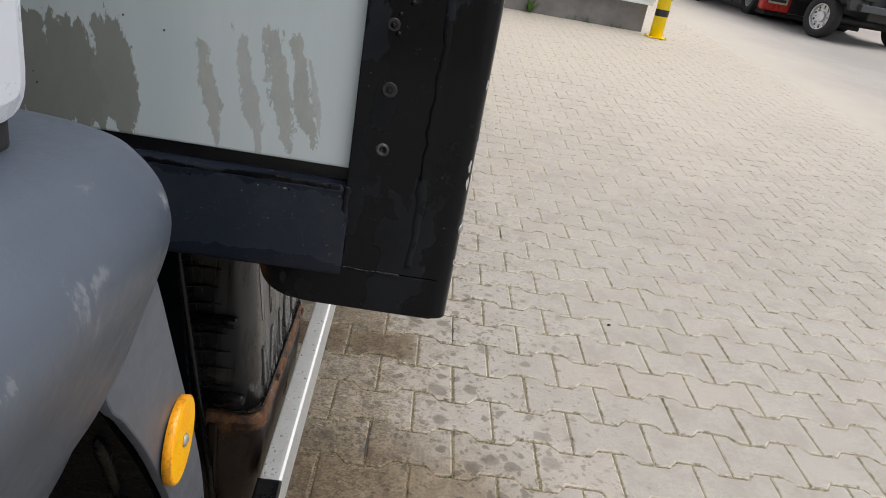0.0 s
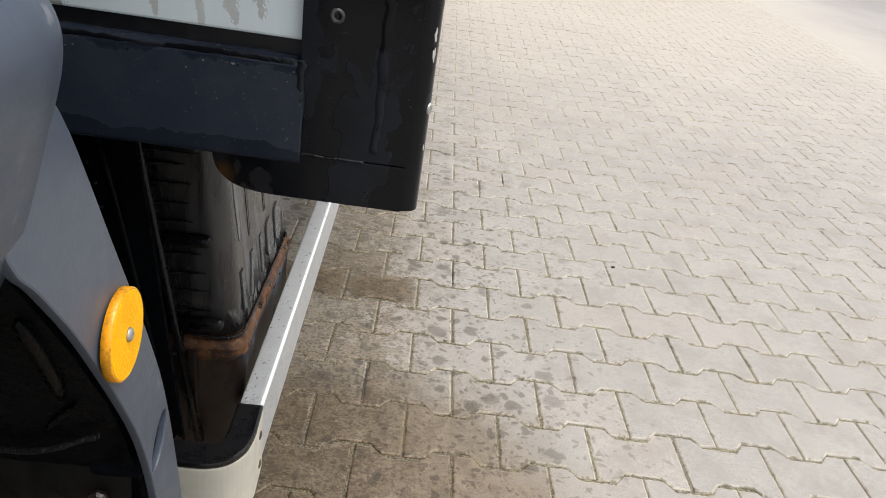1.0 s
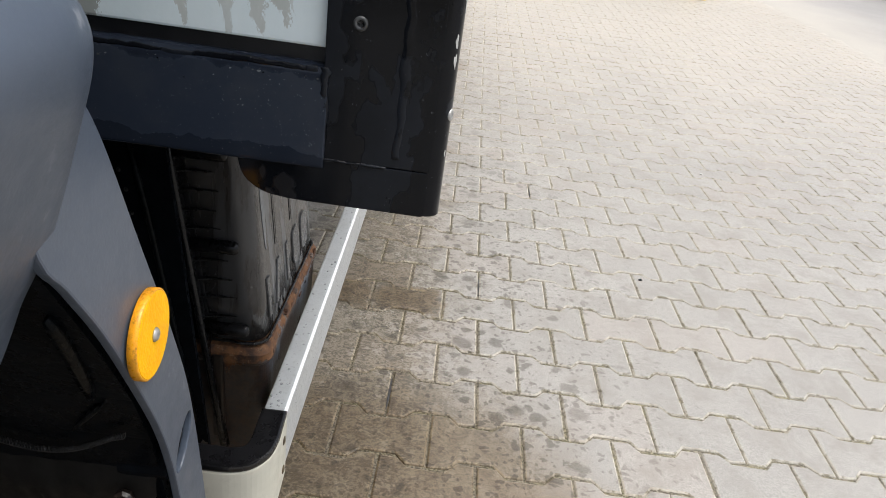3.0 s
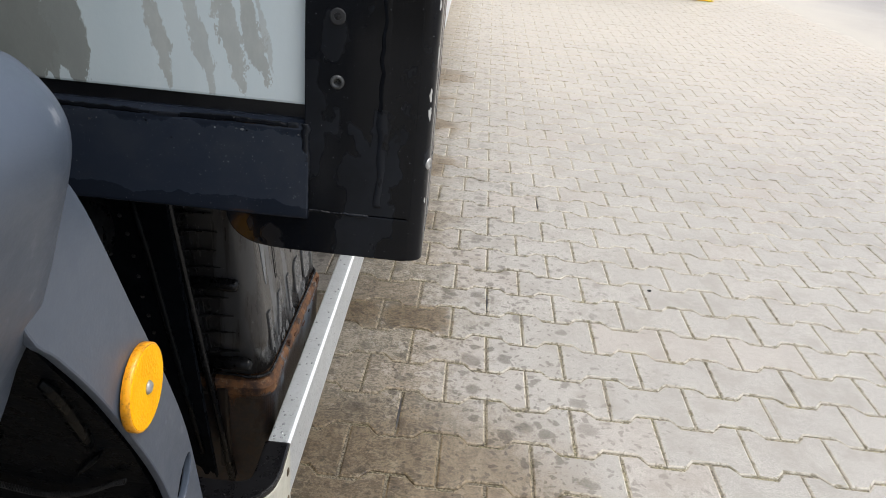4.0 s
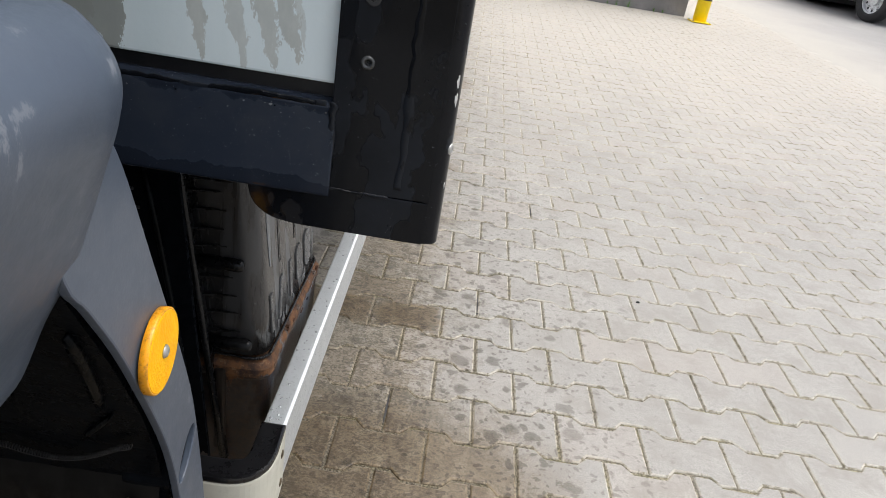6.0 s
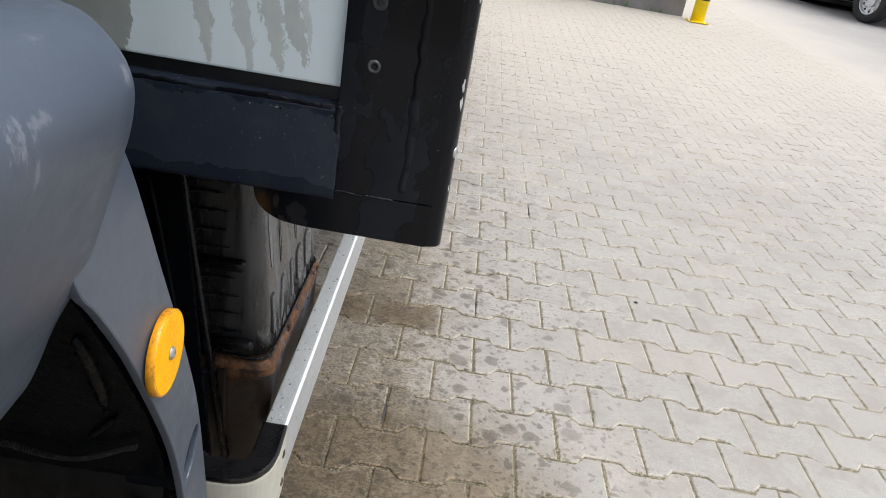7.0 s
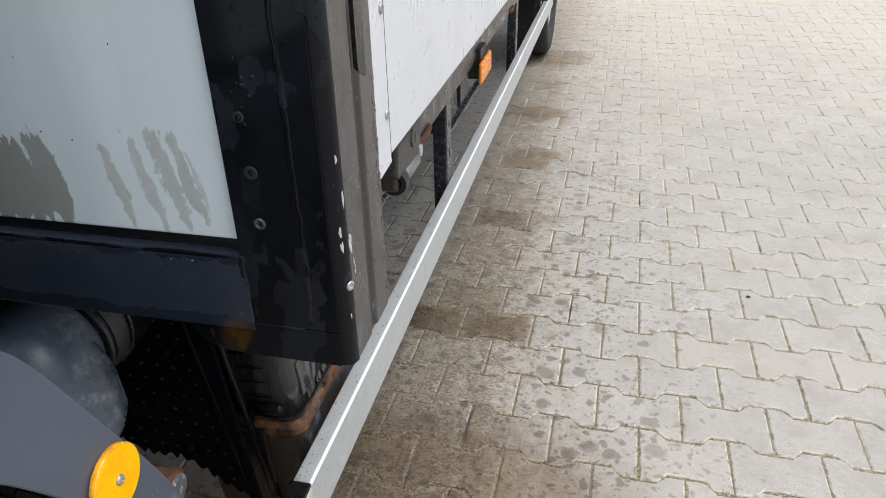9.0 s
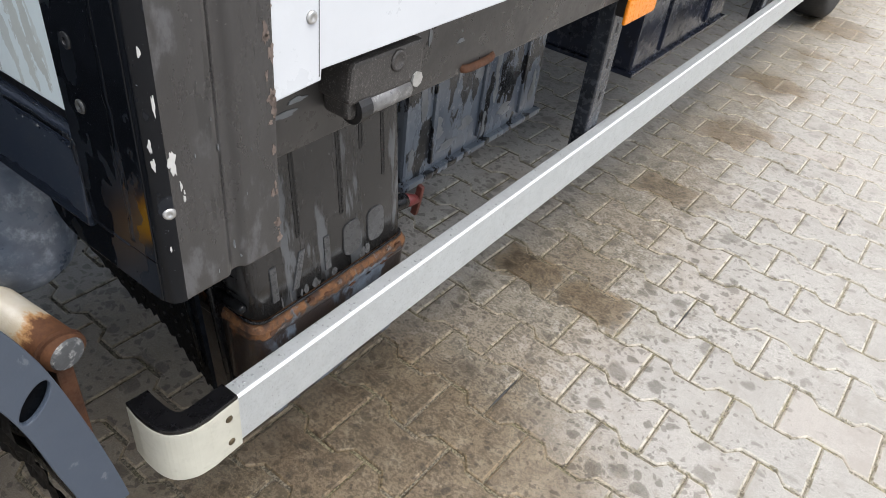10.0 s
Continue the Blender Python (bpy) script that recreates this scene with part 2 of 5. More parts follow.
def streaky_tank():
    """Dark satin paint with paler films where water has run down and dried."""
    m, n, l, b = nodes_of("tank_paint")
    run = noise_tex(n, l, 13, 6, 0.6, None, (2.2, 2.2, 0.32))
    pale = ramp(n, l, run, 0.545, 0.575)
    sep = n.new("ShaderNodeSeparateXYZ")
    l.new(n.new("ShaderNodeTexCoord").outputs["Object"], sep.inputs[0])
    # pale films thinned out towards the front corner
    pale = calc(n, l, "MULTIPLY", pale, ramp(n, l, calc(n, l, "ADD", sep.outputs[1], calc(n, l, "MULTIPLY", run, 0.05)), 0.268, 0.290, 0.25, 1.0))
    fine, cloud = noise_tex(n, l, 150, 5, 0.7), noise_tex(n, l, 8, 4)
    col = mix(n, l, ramp(n, l, cloud, 0.3, 0.7), (0.015, 0.0143, 0.014), (0.026, 0.0245, 0.024))
    col = mix(n, l, pale, col, mix(n, l, fine, (0.075, 0.079, 0.084), (0.115, 0.121, 0.128)))
    col = mix(n, l, ramp(n, l, fine, 0.64, 0.70, 0, 0.7), col, (0.14, 0.14, 0.14))
    l.new(col, b.inputs["Base Color"])
    l.new(ramp(n, l, run, 0.4, 0.65, 0.20, 0.36), b.inputs["Roughness"])
    bump(n, l, calc(n, l, "ADD", calc(n, l, "MULTIPLY", cloud, 3.0), fine), b, 0.18, 0.001)
    return m


tank_paint = streaky_tank()
blue_tank = mottled_box()
# pale blotches paint blue-grey highlights onto the dark leg
leg_grey = paint("leg_grey", (0.028, 0.032, 0.040), 0.25, 0, 0.5, (0.13, 0.145, 0.165), 0.6, 14, 120, 0.3)
box_navy = paint("box_navy", (0.016, 0.020, 0.034), 0.22, 0, 0.4, (0.05, 0.055, 0.07), 0.5, 7, 110, 0.3)
black_rubber = paint("black_rubber", (0.008, 0.008, 0.009), 0.5, 0, 0.3, (0.03, 0.03, 0.03), 0.4, 12, 90, 0.4)
black_frame = paint("black_frame", (0.012, 0.012, 0.013), 0.5, 0, 0.3, (0.03, 0.027, 0.024), 0.5, 8, 90, 0.3)
def scuffed_plastic():
    """Blue-grey moulded plastic with rubbed, paler scuffs: x, y, z, reach across, reach up, strength."""
    m, n, l, b = nodes_of("grey_plastic")
    tc = n.new("ShaderNodeTexCoord").outputs["Object"]
    cloud, mid, fine = noise_tex(n, l, 4, 5, 0.6), noise_tex(n, l, 45, 7, 0.72), noise_tex(n, l, 260, 3)
    col = mix(n, l, ramp(n, l, cloud, 0.3, 0.7), (0.057, 0.073, 0.101), (0.069, 0.087, 0.117))
    scuff = ramp(n, l, noise_tex(n, l, 26, 8, 0.8, None, (1, 1, 0.5)), 0.66, 0.76, 0, 0.30)
    streak = noise_tex(n, l, 190, 6, 0.74, None, (1, 1, 0.5))
    for x, y, z, w, h, k in SCUFFS:
        d = n.new("ShaderNodeVectorMath")
        d.operation = "SUBTRACT"
        l.new(tc, d.inputs[0])
        d.inputs[1].default_value = (x, y, z)
        e = n.new("ShaderNodeVectorMath")
        e.operation = "MULTIPLY"
        l.new(d.outputs[0], e.inputs[0])
        e.inputs[1].default_value = (12, 1 / w, 1 / h)
        f = n.new("ShaderNodeVectorMath")
        f.operation = "LENGTH"
        l.new(e.outputs[0], f.inputs[0])
        spot = calc(n, l, "ADD", f.outputs["Value"], calc(n, l, "MULTIPLY", calc(n, l, "SUBTRACT", streak, 0.5), 4.5))
        scuff = calc(n, l, "MAXIMUM", scuff, ramp(n, l, spot, 0.7, 0.1, 0, k * 0.7))
    col = mix(n, l, scuff, col, (0.21, 0.225, 0.25))
    l.new(col, b.inputs["Base Color"])
    l.new(calc(n, l, "ADD", ramp(n, l, mid, 0.3, 0.7, 0.34, 0.46), calc(n, l, "MULTIPLY", scuff, 0.2)), b.inputs["Roughness"])
    bump(n, l, fine, b, 0.14, 0.001)
    return m


SCUFFS = [(-0.163, -0.310, 0.948, 0.012, 0.010, 0.75), (-0.163, -0.294, 0.951, 0.014, 0.004, 0.6), (-0.162, -0.301, 0.934, 0.004, 0.013, 0.8), (-0.184, -0.233, 0.863, 0.010, 0.005, 0.9),
          (-0.184, -0.253, 0.861, 0.004, 0.006, 0.7), (-0.166, -0.217, 0.953, 0.006, 0.009, 0.8), (-0.163, -0.36, 0.947, 0.007, 0.007, 0.7), (-0.182, -0.263, 0.974, 0.005, 0.003, 0.5),
          (-0.191, -0.085, 0.66, 0.010, 0.004, 0.5), (-0.191, -0.06, 0.63, 0.006, 0.010, 0.6), (-0.191, -0.045, 0.45, 0.010, 0.006, 0.6), (-0.191, -0.02, 0.40, 0.006, 0.012, 0.7), (-0.178, -0.24, 0.892, 0.003, 0.02, 0.5)]
grey_plastic = scuffed_plastic()
cab_white = paint("cab_white", (0.62, 0.66, 0.74), 0.3, 0, 0.06, (0.4, 0.4, 0.42), 0.15, 4, 200, 0.05)
hose_grey = paint("hose_grey", (0.12, 0.146, 0.190), 0.36, 0, 0.6, (0.27, 0.295, 0.335), 1.0, 7, 150, 0.3)
hose_dark = paint("hose_dark", (0.010, 0.011, 0.013), 0.32, 0, 0.35, (0.03, 0.032, 0.035), 0.5, 12, 150, 0.3)
clamp_grey = paint("clamp_grey", (0.032, 0.034, 0.037), 0.4, 0, 0.4, (0.012, 0.012, 0.013), 0.6, 20, 150, 0.25)
alloy = paint("alloy", (0.50, 0.525, 0.53), 0.38, 0.25, 0.06, (0.27, 0.275, 0.265), 0.5, 34, 300, 0.55)
wet_alloy = paint("wet_alloy", (0.47, 0.49, 0.495), 0.10, 0.25, 0.1, (0.2, 0.2, 0.2), 0.2, 60, 420, 0.05, rough_var=0.03)
cap_cream = paint("cap_cream", (0.55, 0.54, 0.46), 0.45, 0, 0.12, (0.25, 0.24, 0.2), 0.35, 9, 120, 0.15)
# near-white paint for the glint along the rail's bevel
edge_glint = paint("edge_glint", (0.80, 0.82, 0.83), 0.34, 0.0, 0.03, (0.6, 0.6, 0.6), 0.1, 9, 200, 0.1)
tank_black = paint("tank_black", (0.010, 0.010, 0.011), 0.26, 0, 0.3, (0.03, 0.03, 0.03), 0.4, 9, 120, 0.3)
tank_black.node_tree.nodes["Principled BSDF"].inputs["Specular IOR Level"].default_value = 0.36
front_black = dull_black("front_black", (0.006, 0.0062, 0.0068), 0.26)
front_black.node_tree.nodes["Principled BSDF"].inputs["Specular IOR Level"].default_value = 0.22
rusted_shell = shell_mat()
rust_brown = paint("rust_brown", (0.014, 0.010, 0.008), 0.4, 0, 0.4, (0.055, 0.026, 0.011), 0.7, 12, 130, 0.5, streak=(3, 3, 0.7))
trim_black = paint("trim_black", (0.006, 0.006, 0.007), 0.28, 0, 0.2, (0.012, 0.012, 0.013), 0.2, 6, 300, 0.08)
rim_silver = paint("rim_silver", (0.62, 0.63, 0.64), 0.35, 0.5, 0.1, (0.25, 0.24, 0.23), 0.3, 9, 120, 0.1)
dull_bronze = paint("dull_bronze", (0.11, 0.085, 0.05), 0.45, 0.5, 0.4, (0.03, 0.02, 0.012), 0.7, 90, 300, 0.3)
zinc = paint("zinc", (0.45, 0.45, 0.44), 0.45, 0.8, 0.2, (0.15, 0.13, 0.1), 0.4, 30, 300, 0.2)
rivet_grey = paint("rivet_grey", (0.019, 0.020, 0.022), 0.42, 0, 0.3, (0.01, 0.01, 0.01), 0.5, 60, 300, 0.2)
dull_zinc = paint("dull_zinc", (0.075, 0.078, 0.08), 0.4, 0.3, 0.4, (0.02, 0.02, 0.02), 0.7, 90, 300, 0.2)


def rusting_tube():
    """White enamel that rusts from the tube's end inwards, with yellow-brown runs."""
    m, n, l, b = nodes_of("rust_white")
    tc = n.new("ShaderNodeTexCoord").outputs["Object"]
    sep = n.new("ShaderNodeSeparateXYZ")
    l.new(tc, sep.inputs[0])
    grow = ramp(n, l, sep.outputs[0], -0.33, -0.245, -0.20, 0.28)
    level = calc(n, l, "ADD", noise_tex(n, l, 26, 7, 0.7, tc, (0.5, 1, 1)), grow)
    fine = noise_tex(n, l, 160, 4)
    col = mix(n, l, ramp(n, l, noise_tex(n, l, 12, 5, 0.6, tc), 0.35, 0.65), (0.60, 0.57, 0.50), (0.50, 0.44, 0.33))
    col = mix(n, l, ramp(n, l, level, 0.50, 0.62, 0, 0.85), col, (0.42, 0.20, 0.055))
    col = mix(n, l, ramp(n, l, level, 0.60, 0.70), col, mix(n, l, fine, (0.05, 0.02, 0.009), (0.17, 0.068, 0.024)))
    l.new(col, b.inputs["Base Color"])
    l.new(ramp(n, l, level, 0.5, 0.65, 0.35, 0.8), b.inputs["Roughness"])
    bump(n, l, calc(n, l, "ADD", level, calc(n, l, "MULTIPLY", fine, 0.4)), b, 0.5, 0.0015)
    return m


rust_white = rusting_tube()
flake_tan = paint("flake_tan", (0.15, 0.115, 0.097), 0.6, 0, 0.45, (0.035, 0.026, 0.022), 1.0, 90, 200, 0.5)
cast_dark = paint("cast_dark", (0.034, 0.031, 0.029), 0.5, 0, 0.3, (0.26, 0.25, 0.235), 0.7, 95, 300, 0.5)
plug_grey = paint("plug_grey", (0.10, 0.105, 0.11), 0.6, 0, 0.3, (0.62, 0.62, 0.60), 1.0, 16, 200, 0.5)
worn_steel = paint("worn_steel", (0.17, 0.17, 0.17), 0.40, 0.2, 0.7, (0.45, 0.45, 0.44), 0.9, 24, 260, 0.4)
rust_edge = paint("rust_edge", (0.070, 0.031, 0.014), 0.75, 0, 0.5, (0.03, 0.022, 0.018), 0.8, 24, 200, 0.7)
rust_only = paint("rust_only", (0.085, 0.034, 0.014), 0.85, 0, 0.4, (0.05, 0.02, 0.01), 0.6, 25, 200, 0.7)
red_bright = paint("red_bright", (0.15, 0.05, 0.038), 0.5, 0, 0.3, (0.1, 0.02, 0.015), 0.5, 30, 150, 0.3)
red_plastic = paint("red_plastic", (0.18, 0.035, 0.032), 0.5, 0, 0.3, (0.05, 0.02, 0.015), 0.5, 30, 150, 0.3)
tyre_rubber = paint("tyre_rubber", (0.018, 0.018, 0.019), 0.75, 0, 0.3, (0.08, 0.075, 0.07), 0.5, 12, 80, 0.4)
peel_grey = paint("peel_grey", (0.15, 0.16, 0.17), 0.4, 0, 0.3, (0.05, 0.05, 0.05), 0.5, 15, 150, 0.3)
mark_grey = paint("mark_grey", (0.062, 0.064, 0.067), 0.3, 0, 0.35, (0.02, 0.02, 0.02), 0.7, 16, 150, 0.3)
stain_grey = paint("stain_grey", (0.30, 0.31, 0.28), 0.6, 0, 0.2, (0.22, 0.22, 0.2), 0.5, 12, 150, 0.3)
chip_white = paint("chip_white", (0.48, 0.475, 0.455), 0.6, 0, 0.1, (0.3, 0.28, 0.25), 0.3, 60, 200, 0.3)
plinth_grey = paint("plinth_grey", (0.23, 0.22, 0.215), 0.85, 0, 0.2, (0.13, 0.125, 0.12), 0.5, 2.5, 90, 0.6)
door_white = paint("door_white", (0.78, 0.8, 0.83), 0.4, 0, 0.04, (0.5, 0.5, 0.5), 0.15, 2, 120, 0.1)
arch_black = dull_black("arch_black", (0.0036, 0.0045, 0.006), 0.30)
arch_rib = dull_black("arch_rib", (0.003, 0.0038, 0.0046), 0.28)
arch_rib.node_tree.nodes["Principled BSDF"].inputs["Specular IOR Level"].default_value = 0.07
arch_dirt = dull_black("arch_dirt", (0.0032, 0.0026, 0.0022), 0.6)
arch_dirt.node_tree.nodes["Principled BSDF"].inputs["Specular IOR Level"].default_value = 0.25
dark_seal = paint("dark_seal", (0.03, 0.03, 0.032), 0.6)
sign_yellow = paint("sign_yellow", (0.93, 0.68, 0.0), 0.4, 0, 0.08, (0.4, 0.3, 0.1), 0.2, 6, 120, 0.15)
sign_black = paint("sign_black", (0.02, 0.02, 0.02), 0.45)
red_paint = paint("red_paint", (0.55, 0.03, 0.02), 0.3, 0, 0.1, (0.2, 0.03, 0.02), 0.2, 2, 60, 0.05)
chassis_grey = paint("chassis_grey", (0.06, 0.065, 0.075), 0.5, 0, 0.2, (0.03, 0.03, 0.03), 0.4, 3, 60, 0.1)
leaf_green = paint("leaf_green", (0.08, 0.20, 0.02), 0.6, 0, 0.3, (0.15, 0.14, 0.04), 0.4, 20, 100, 0.2)
plate_white = paint("plate_white", (0.6, 0.58, 0.5), 0.4)


def reflector_mat():
    m, n, l, b = nodes_of("amber_reflector")
    w = n.new("ShaderNodeTexVoronoi")
    w.inputs["Scale"].default_value = 420
    l.new(n.new("ShaderNodeNewGeometry").outputs["Position"], w.inputs["Vector"])
    l.new(mix(n, l, ramp(n, l, noise_tex(n, l, 60, 4), 0.3, 0.7), (1.0, 0.44, 0.0), (1.0, 0.53, 0.0)), b.inputs["Base Color"])
    b.inputs["Roughness"].default_value, b.inputs["Specular IOR Level"].default_value = 0.45, 0.08
    bump(n, l, w.outputs["Distance"], b, 0.35, 0.001)
    return m


amber = reflector_mat()
lamp_amber = paint("lamp_amber", (0.80, 0.235, 0.0), 0.3, 0, 0.15, (0.4, 0.1, 0.0), 0.3, 30, 300, 0.2)
amber_rim = paint("amber_rim", (0.85, 0.36, 0.01), 0.35, 0, 0.25, (0.12, 0.05, 0.01), 0.9, 40, 200, 0.2)

# Damp patches that dripping water left by the truck: x, y, radius, strength.
DAMP = [(-0.20, 1.22, 0.07, 0.5), (-0.26, 1.79, 0.11, 0.85), (-0.05, 1.72, 0.06, 0.5), (-0.33, 2.37, 0.16, 0.9), (-0.33, 3.4, 0.22, 0.85), (-0.3, 2.85, 0.13, 0.8),
        (-0.30, -0.20, 0.2, 0.85), (-0.12, -0.28, 0.16, 0.85), (-0.38, -0.42, 0.3, 0.9), (-0.2, 0.16, 0.08, 0.6), (-0.05, -0.38, 0.18, 0.85), (-0.62, 0.14, 0.16, 0.35), (-0.8, -0.45, 0.35, 0.7),
        (-0.25, 0.02, 0.12, 0.7)]
# Blocks that stayed brown and damp: x, y, strength.
SOAKED = [(-0.2, 0.4865, 1.1), (-0.4, 0.4865, 1.05), (-0.3, 0.6255, 0.55), (-0.3, 1.1815, 0.85), (-0.3, 1.7375, 0.35), (-0.4, -0.0695, 0.7), (-0.3, -0.2085, 0.6)]


def concrete(name, base, sand):
    """Wet-cast grey blocks: fine sandy grain, rims painted lighter, a ragged damp margin, drops and brown damp blocks.
    """
    m, n, l, b = nodes_of(name)
    geo = n.new("ShaderNodeNewGeometry")
    pos = geo.outputs["Position"]
    sep = n.new("ShaderNodeSeparateXYZ")
    l.new(pos, sep.inputs[0])
    sx, sy = sep.outputs[0], sep.outputs[1]
    big, mid, fine, grit = (noise_tex(n, l, s, d, 0.65) for s, d in ((0.8, 3), (9, 5), (60, 6), (330, 4)))
    scale = lambda k: tuple(c * k for c in base)
    col = mix(n, l, ramp(n, l, big, 0.3, 0.7), scale(0.93), scale(1.06))
    col = mix(n, l, ramp(n, l, mid, 0.35, 0.75, 0, 0.45), col, sand)
    col = mix(n, l, ramp(n, l, fine, 0.45, 0.64, 0, 0.36), col, scale(0.72))
    col = mix(n, l, ramp(n, l, grit, 0.50, 0.57, 0, 0.58), col, scale(0.62))
    col = mix(n, l, ramp(n, l, grit, 0.46, 0.39, 0, 0.50), col, scale(1.35))
    smudge = noise_tex(n, l, 7.5, 7, 0.68)
    col = mix(n, l, ramp(n, l, smudge, 0.44, 0.66, 0, 0.72), col, tuple(c * k for c, k in zip(base, (0.74, 0.72, 0.69))))
    info = n.new("ShaderNodeObjectInfo").outputs["Random"]
    isl = geo.outputs["Random Per Island"]
    own = calc(n, l, "FRACT", calc(n, l, "ADD", info, isl))
    col = mix(n, l, ramp(n, l, own, 0, 1, 0.0, 0.26), col, scale(0.76))
    hue = calc(n, l, "FRACT", calc(n, l, "MULTIPLY", own, 7.3))
    col = mix(n, l, ramp(n, l, hue, 0.6, 1.0, 0.0, 0.10), col, (0.42, 0.33, 0.27))
    # paler and warmer away from the truck
    outward = calc(n, l, "ADD", sy, calc(n, l, "MULTIPLY", big, 3.0))
    col = mix(n, l, ramp(n, l, outward, 2.5, 7.5, 0, 0.6), col, (0.44, 0.405, 0.35))
    rough_noise = calc(n, l, "SUBTRACT", noise_tex(n, l, 15, 9, 0.78), 0.5)
    warp = calc(n, l, "ADD", calc(n, l, "MULTIPLY", rough_noise, 0.34), ramp(n, l, own, 0, 1, -0.05, 0.05))

    def spot(x, y, r0, r1, k):
        d = n.new("ShaderNodeVectorMath")
        d.operation = "DISTANCE"
        l.new(pos, d.inputs[0])
        d.inputs[1].default_value = (x, y, 0)
        return ramp(n, l, calc(n, l, "ADD", d.outputs["Value"], warp), r0, r1, k, 0)

    def darken(col, fac, tone):
        return mix(n, l, fac, col, mix(n, l, 1.0, col, tone, "MULTIPLY"))

    # damp along the vehicle's drip line, breaking up into flecks and islands at its margin
    reach = calc(n, l, "ADD", sx, ramp(n, l, sy, -0.45, 0.25, -0.20, 0.0))
    reach = calc(n, l, "ADD", reach, ramp(n, l, sy, 0.5, 2.2, 0.0, 0.14))
    level = ramp(n, l, calc(n, l, "ADD", reach, calc(n, l, "MULTIPLY", warp, 0.9)), -0.30, 0.36, 0.76, 0.0)
    flake = calc(n, l, "SUBTRACT", noise_tex(n, l, 120, 7, 0.70, None, (1.0, 1.25, 1.0)), 0.5)
    cloud = calc(n, l, "SUBTRACT", noise_tex(n, l, 11, 4, 0.6), 0.5)
    level = calc(n, l, "ADD", level, calc(n, l, "ADD", calc(n, l, "MULTIPLY", flake, 0.9), calc(n, l, "MULTIPLY", calc(n, l, "SUBTRACT", noise_tex(n, l, 25, 10, 0.78), 0.5), 3.3)))
    damp = calc(n, l, "MULTIPLY", ramp(n, l, level, 0.46, 0.60), ramp(n, l, sy, -2.4, -1.2))
    damp = calc(n, l, "MULTIPLY", damp, ramp(n, l, calc(n, l, "ADD", sy, calc(n, l, "MULTIPLY", ramp(n, l, sx, -0.30, 0.0), 3.0)), 0.8, 3.4, 1.0, 0.45))
    damp = calc(n, l, "MULTIPLY", damp, ramp(n, l, sx, -0.65, -0.38, 0.12, 1.0))
    crust = mix(n, l, ramp(n, l, calc(n, l, "ADD", flake, calc(n, l, "MULTIPLY", rough_noise, 0.6)), -0.03, 0.05), (0.80, 0.765, 0.70), (0.43, 0.405, 0.355))
    col = mix(n, l, damp, col, mix(n, l, 1.0, col, crust, "MULTIPLY"))
    soaked = ramp(n, l, calc(n, l, "ADD", reach, calc(n, l, "MULTIPLY", cloud, 0.35)), -0.26, 0.02, 1.0, 0.0)
    soaked = calc(n, l, "MULTIPLY", soaked, calc(n, l, "MULTIPLY", ramp(n, l, sx, -0.60, -0.42, 0.0, 1.0), ramp(n, l, sy, -2.4, -1.2)))
    col = darken(col, calc(n, l, "MULTIPLY", soaked, ramp(n, l, sy, 0.2, 1.4, 1.0, 0.9)), (0.90, 0.87, 0.81))
    # single drops that fell from the roof edge, spread into ragged blots
    shift = n.new("ShaderNodeTexNoise")
    shift.inputs["Scale"].default_value, shift.inputs["Detail"].default_value = 26, 5
    l.new(pos, shift.inputs["Vector"])
    sway = n.new("ShaderNodeVectorMath")
    sway.operation = "MULTIPLY_ADD"
    l.new(shift.outputs["Color"], sway.inputs[0])
    sway.inputs[1].default_value = (0.055, 0.04, 0)
    l.new(pos, sway.inputs[2])
    near = ramp(n, l, calc(n, l, "ADD", sx, calc(n, l, "MULTIPLY", warp, 2.0)), 0.05, 0.85, 1, 0)
    drops = None
    for size, least, most, k in ((7.5, 0.55, 0.20, 0.7), (12.0, 0.44, 0.25, 0.8), (26.0, 0.50, 0.34, 0.85), (64.0, 0.42, 0.42, 0.75)):
        v = n.new("ShaderNodeTexVoronoi")
        v.voronoi_dimensions = "2D"
        v.inputs["Scale"].default_value = size
        l.new(sway.outputs[0], v.inputs["Vector"])
        sc = n.new("ShaderNodeSeparateColor")
        l.new(v.outputs["Color"], sc.inputs[0])
        wide = calc(n, l, "MULTIPLY", ramp(n, l, sc.outputs[0], least, 1.0, 0.0, most), calc(n, l, "SUBTRACT", near, calc(n, l, "MULTIPLY", damp, 0.12)))
        drop = calc(n, l, "SUBTRACT", wide, v.outputs["Distance"])
        drop = calc(n, l, "SUBTRACT", drop, calc(n, l, "MULTIPLY", flake, 0.22))
        k = calc(n, l, "MULTIPLY", ramp(n, l, sx, 0.0, 0.5, 1.0, 0.5), k)
        k = calc(n, l, "MULTIPLY", ramp(n, l, sy, 0.8, 2.2, 1.0, 0.5), k)
        drop = calc(n, l, "MULTIPLY", ramp(n, l, drop, -0.04, 0.07, 0, 1), k)
        drops = drop if drops is None else calc(n, l, "MAXIMUM", drops, drop)
    col = darken(col, drops, (0.40, 0.385, 0.36))
    # brown damp patches under the dripping edge, some as large as a whole block
    wet = spot(-0.36, -0.58, 0.58, 0.84, 0.85)
    for x, y, r, k in DAMP:
        wet = calc(n, l, "MAXIMUM", wet, spot(x, y, r * 0.5, r * 1.1, k * 0.85))
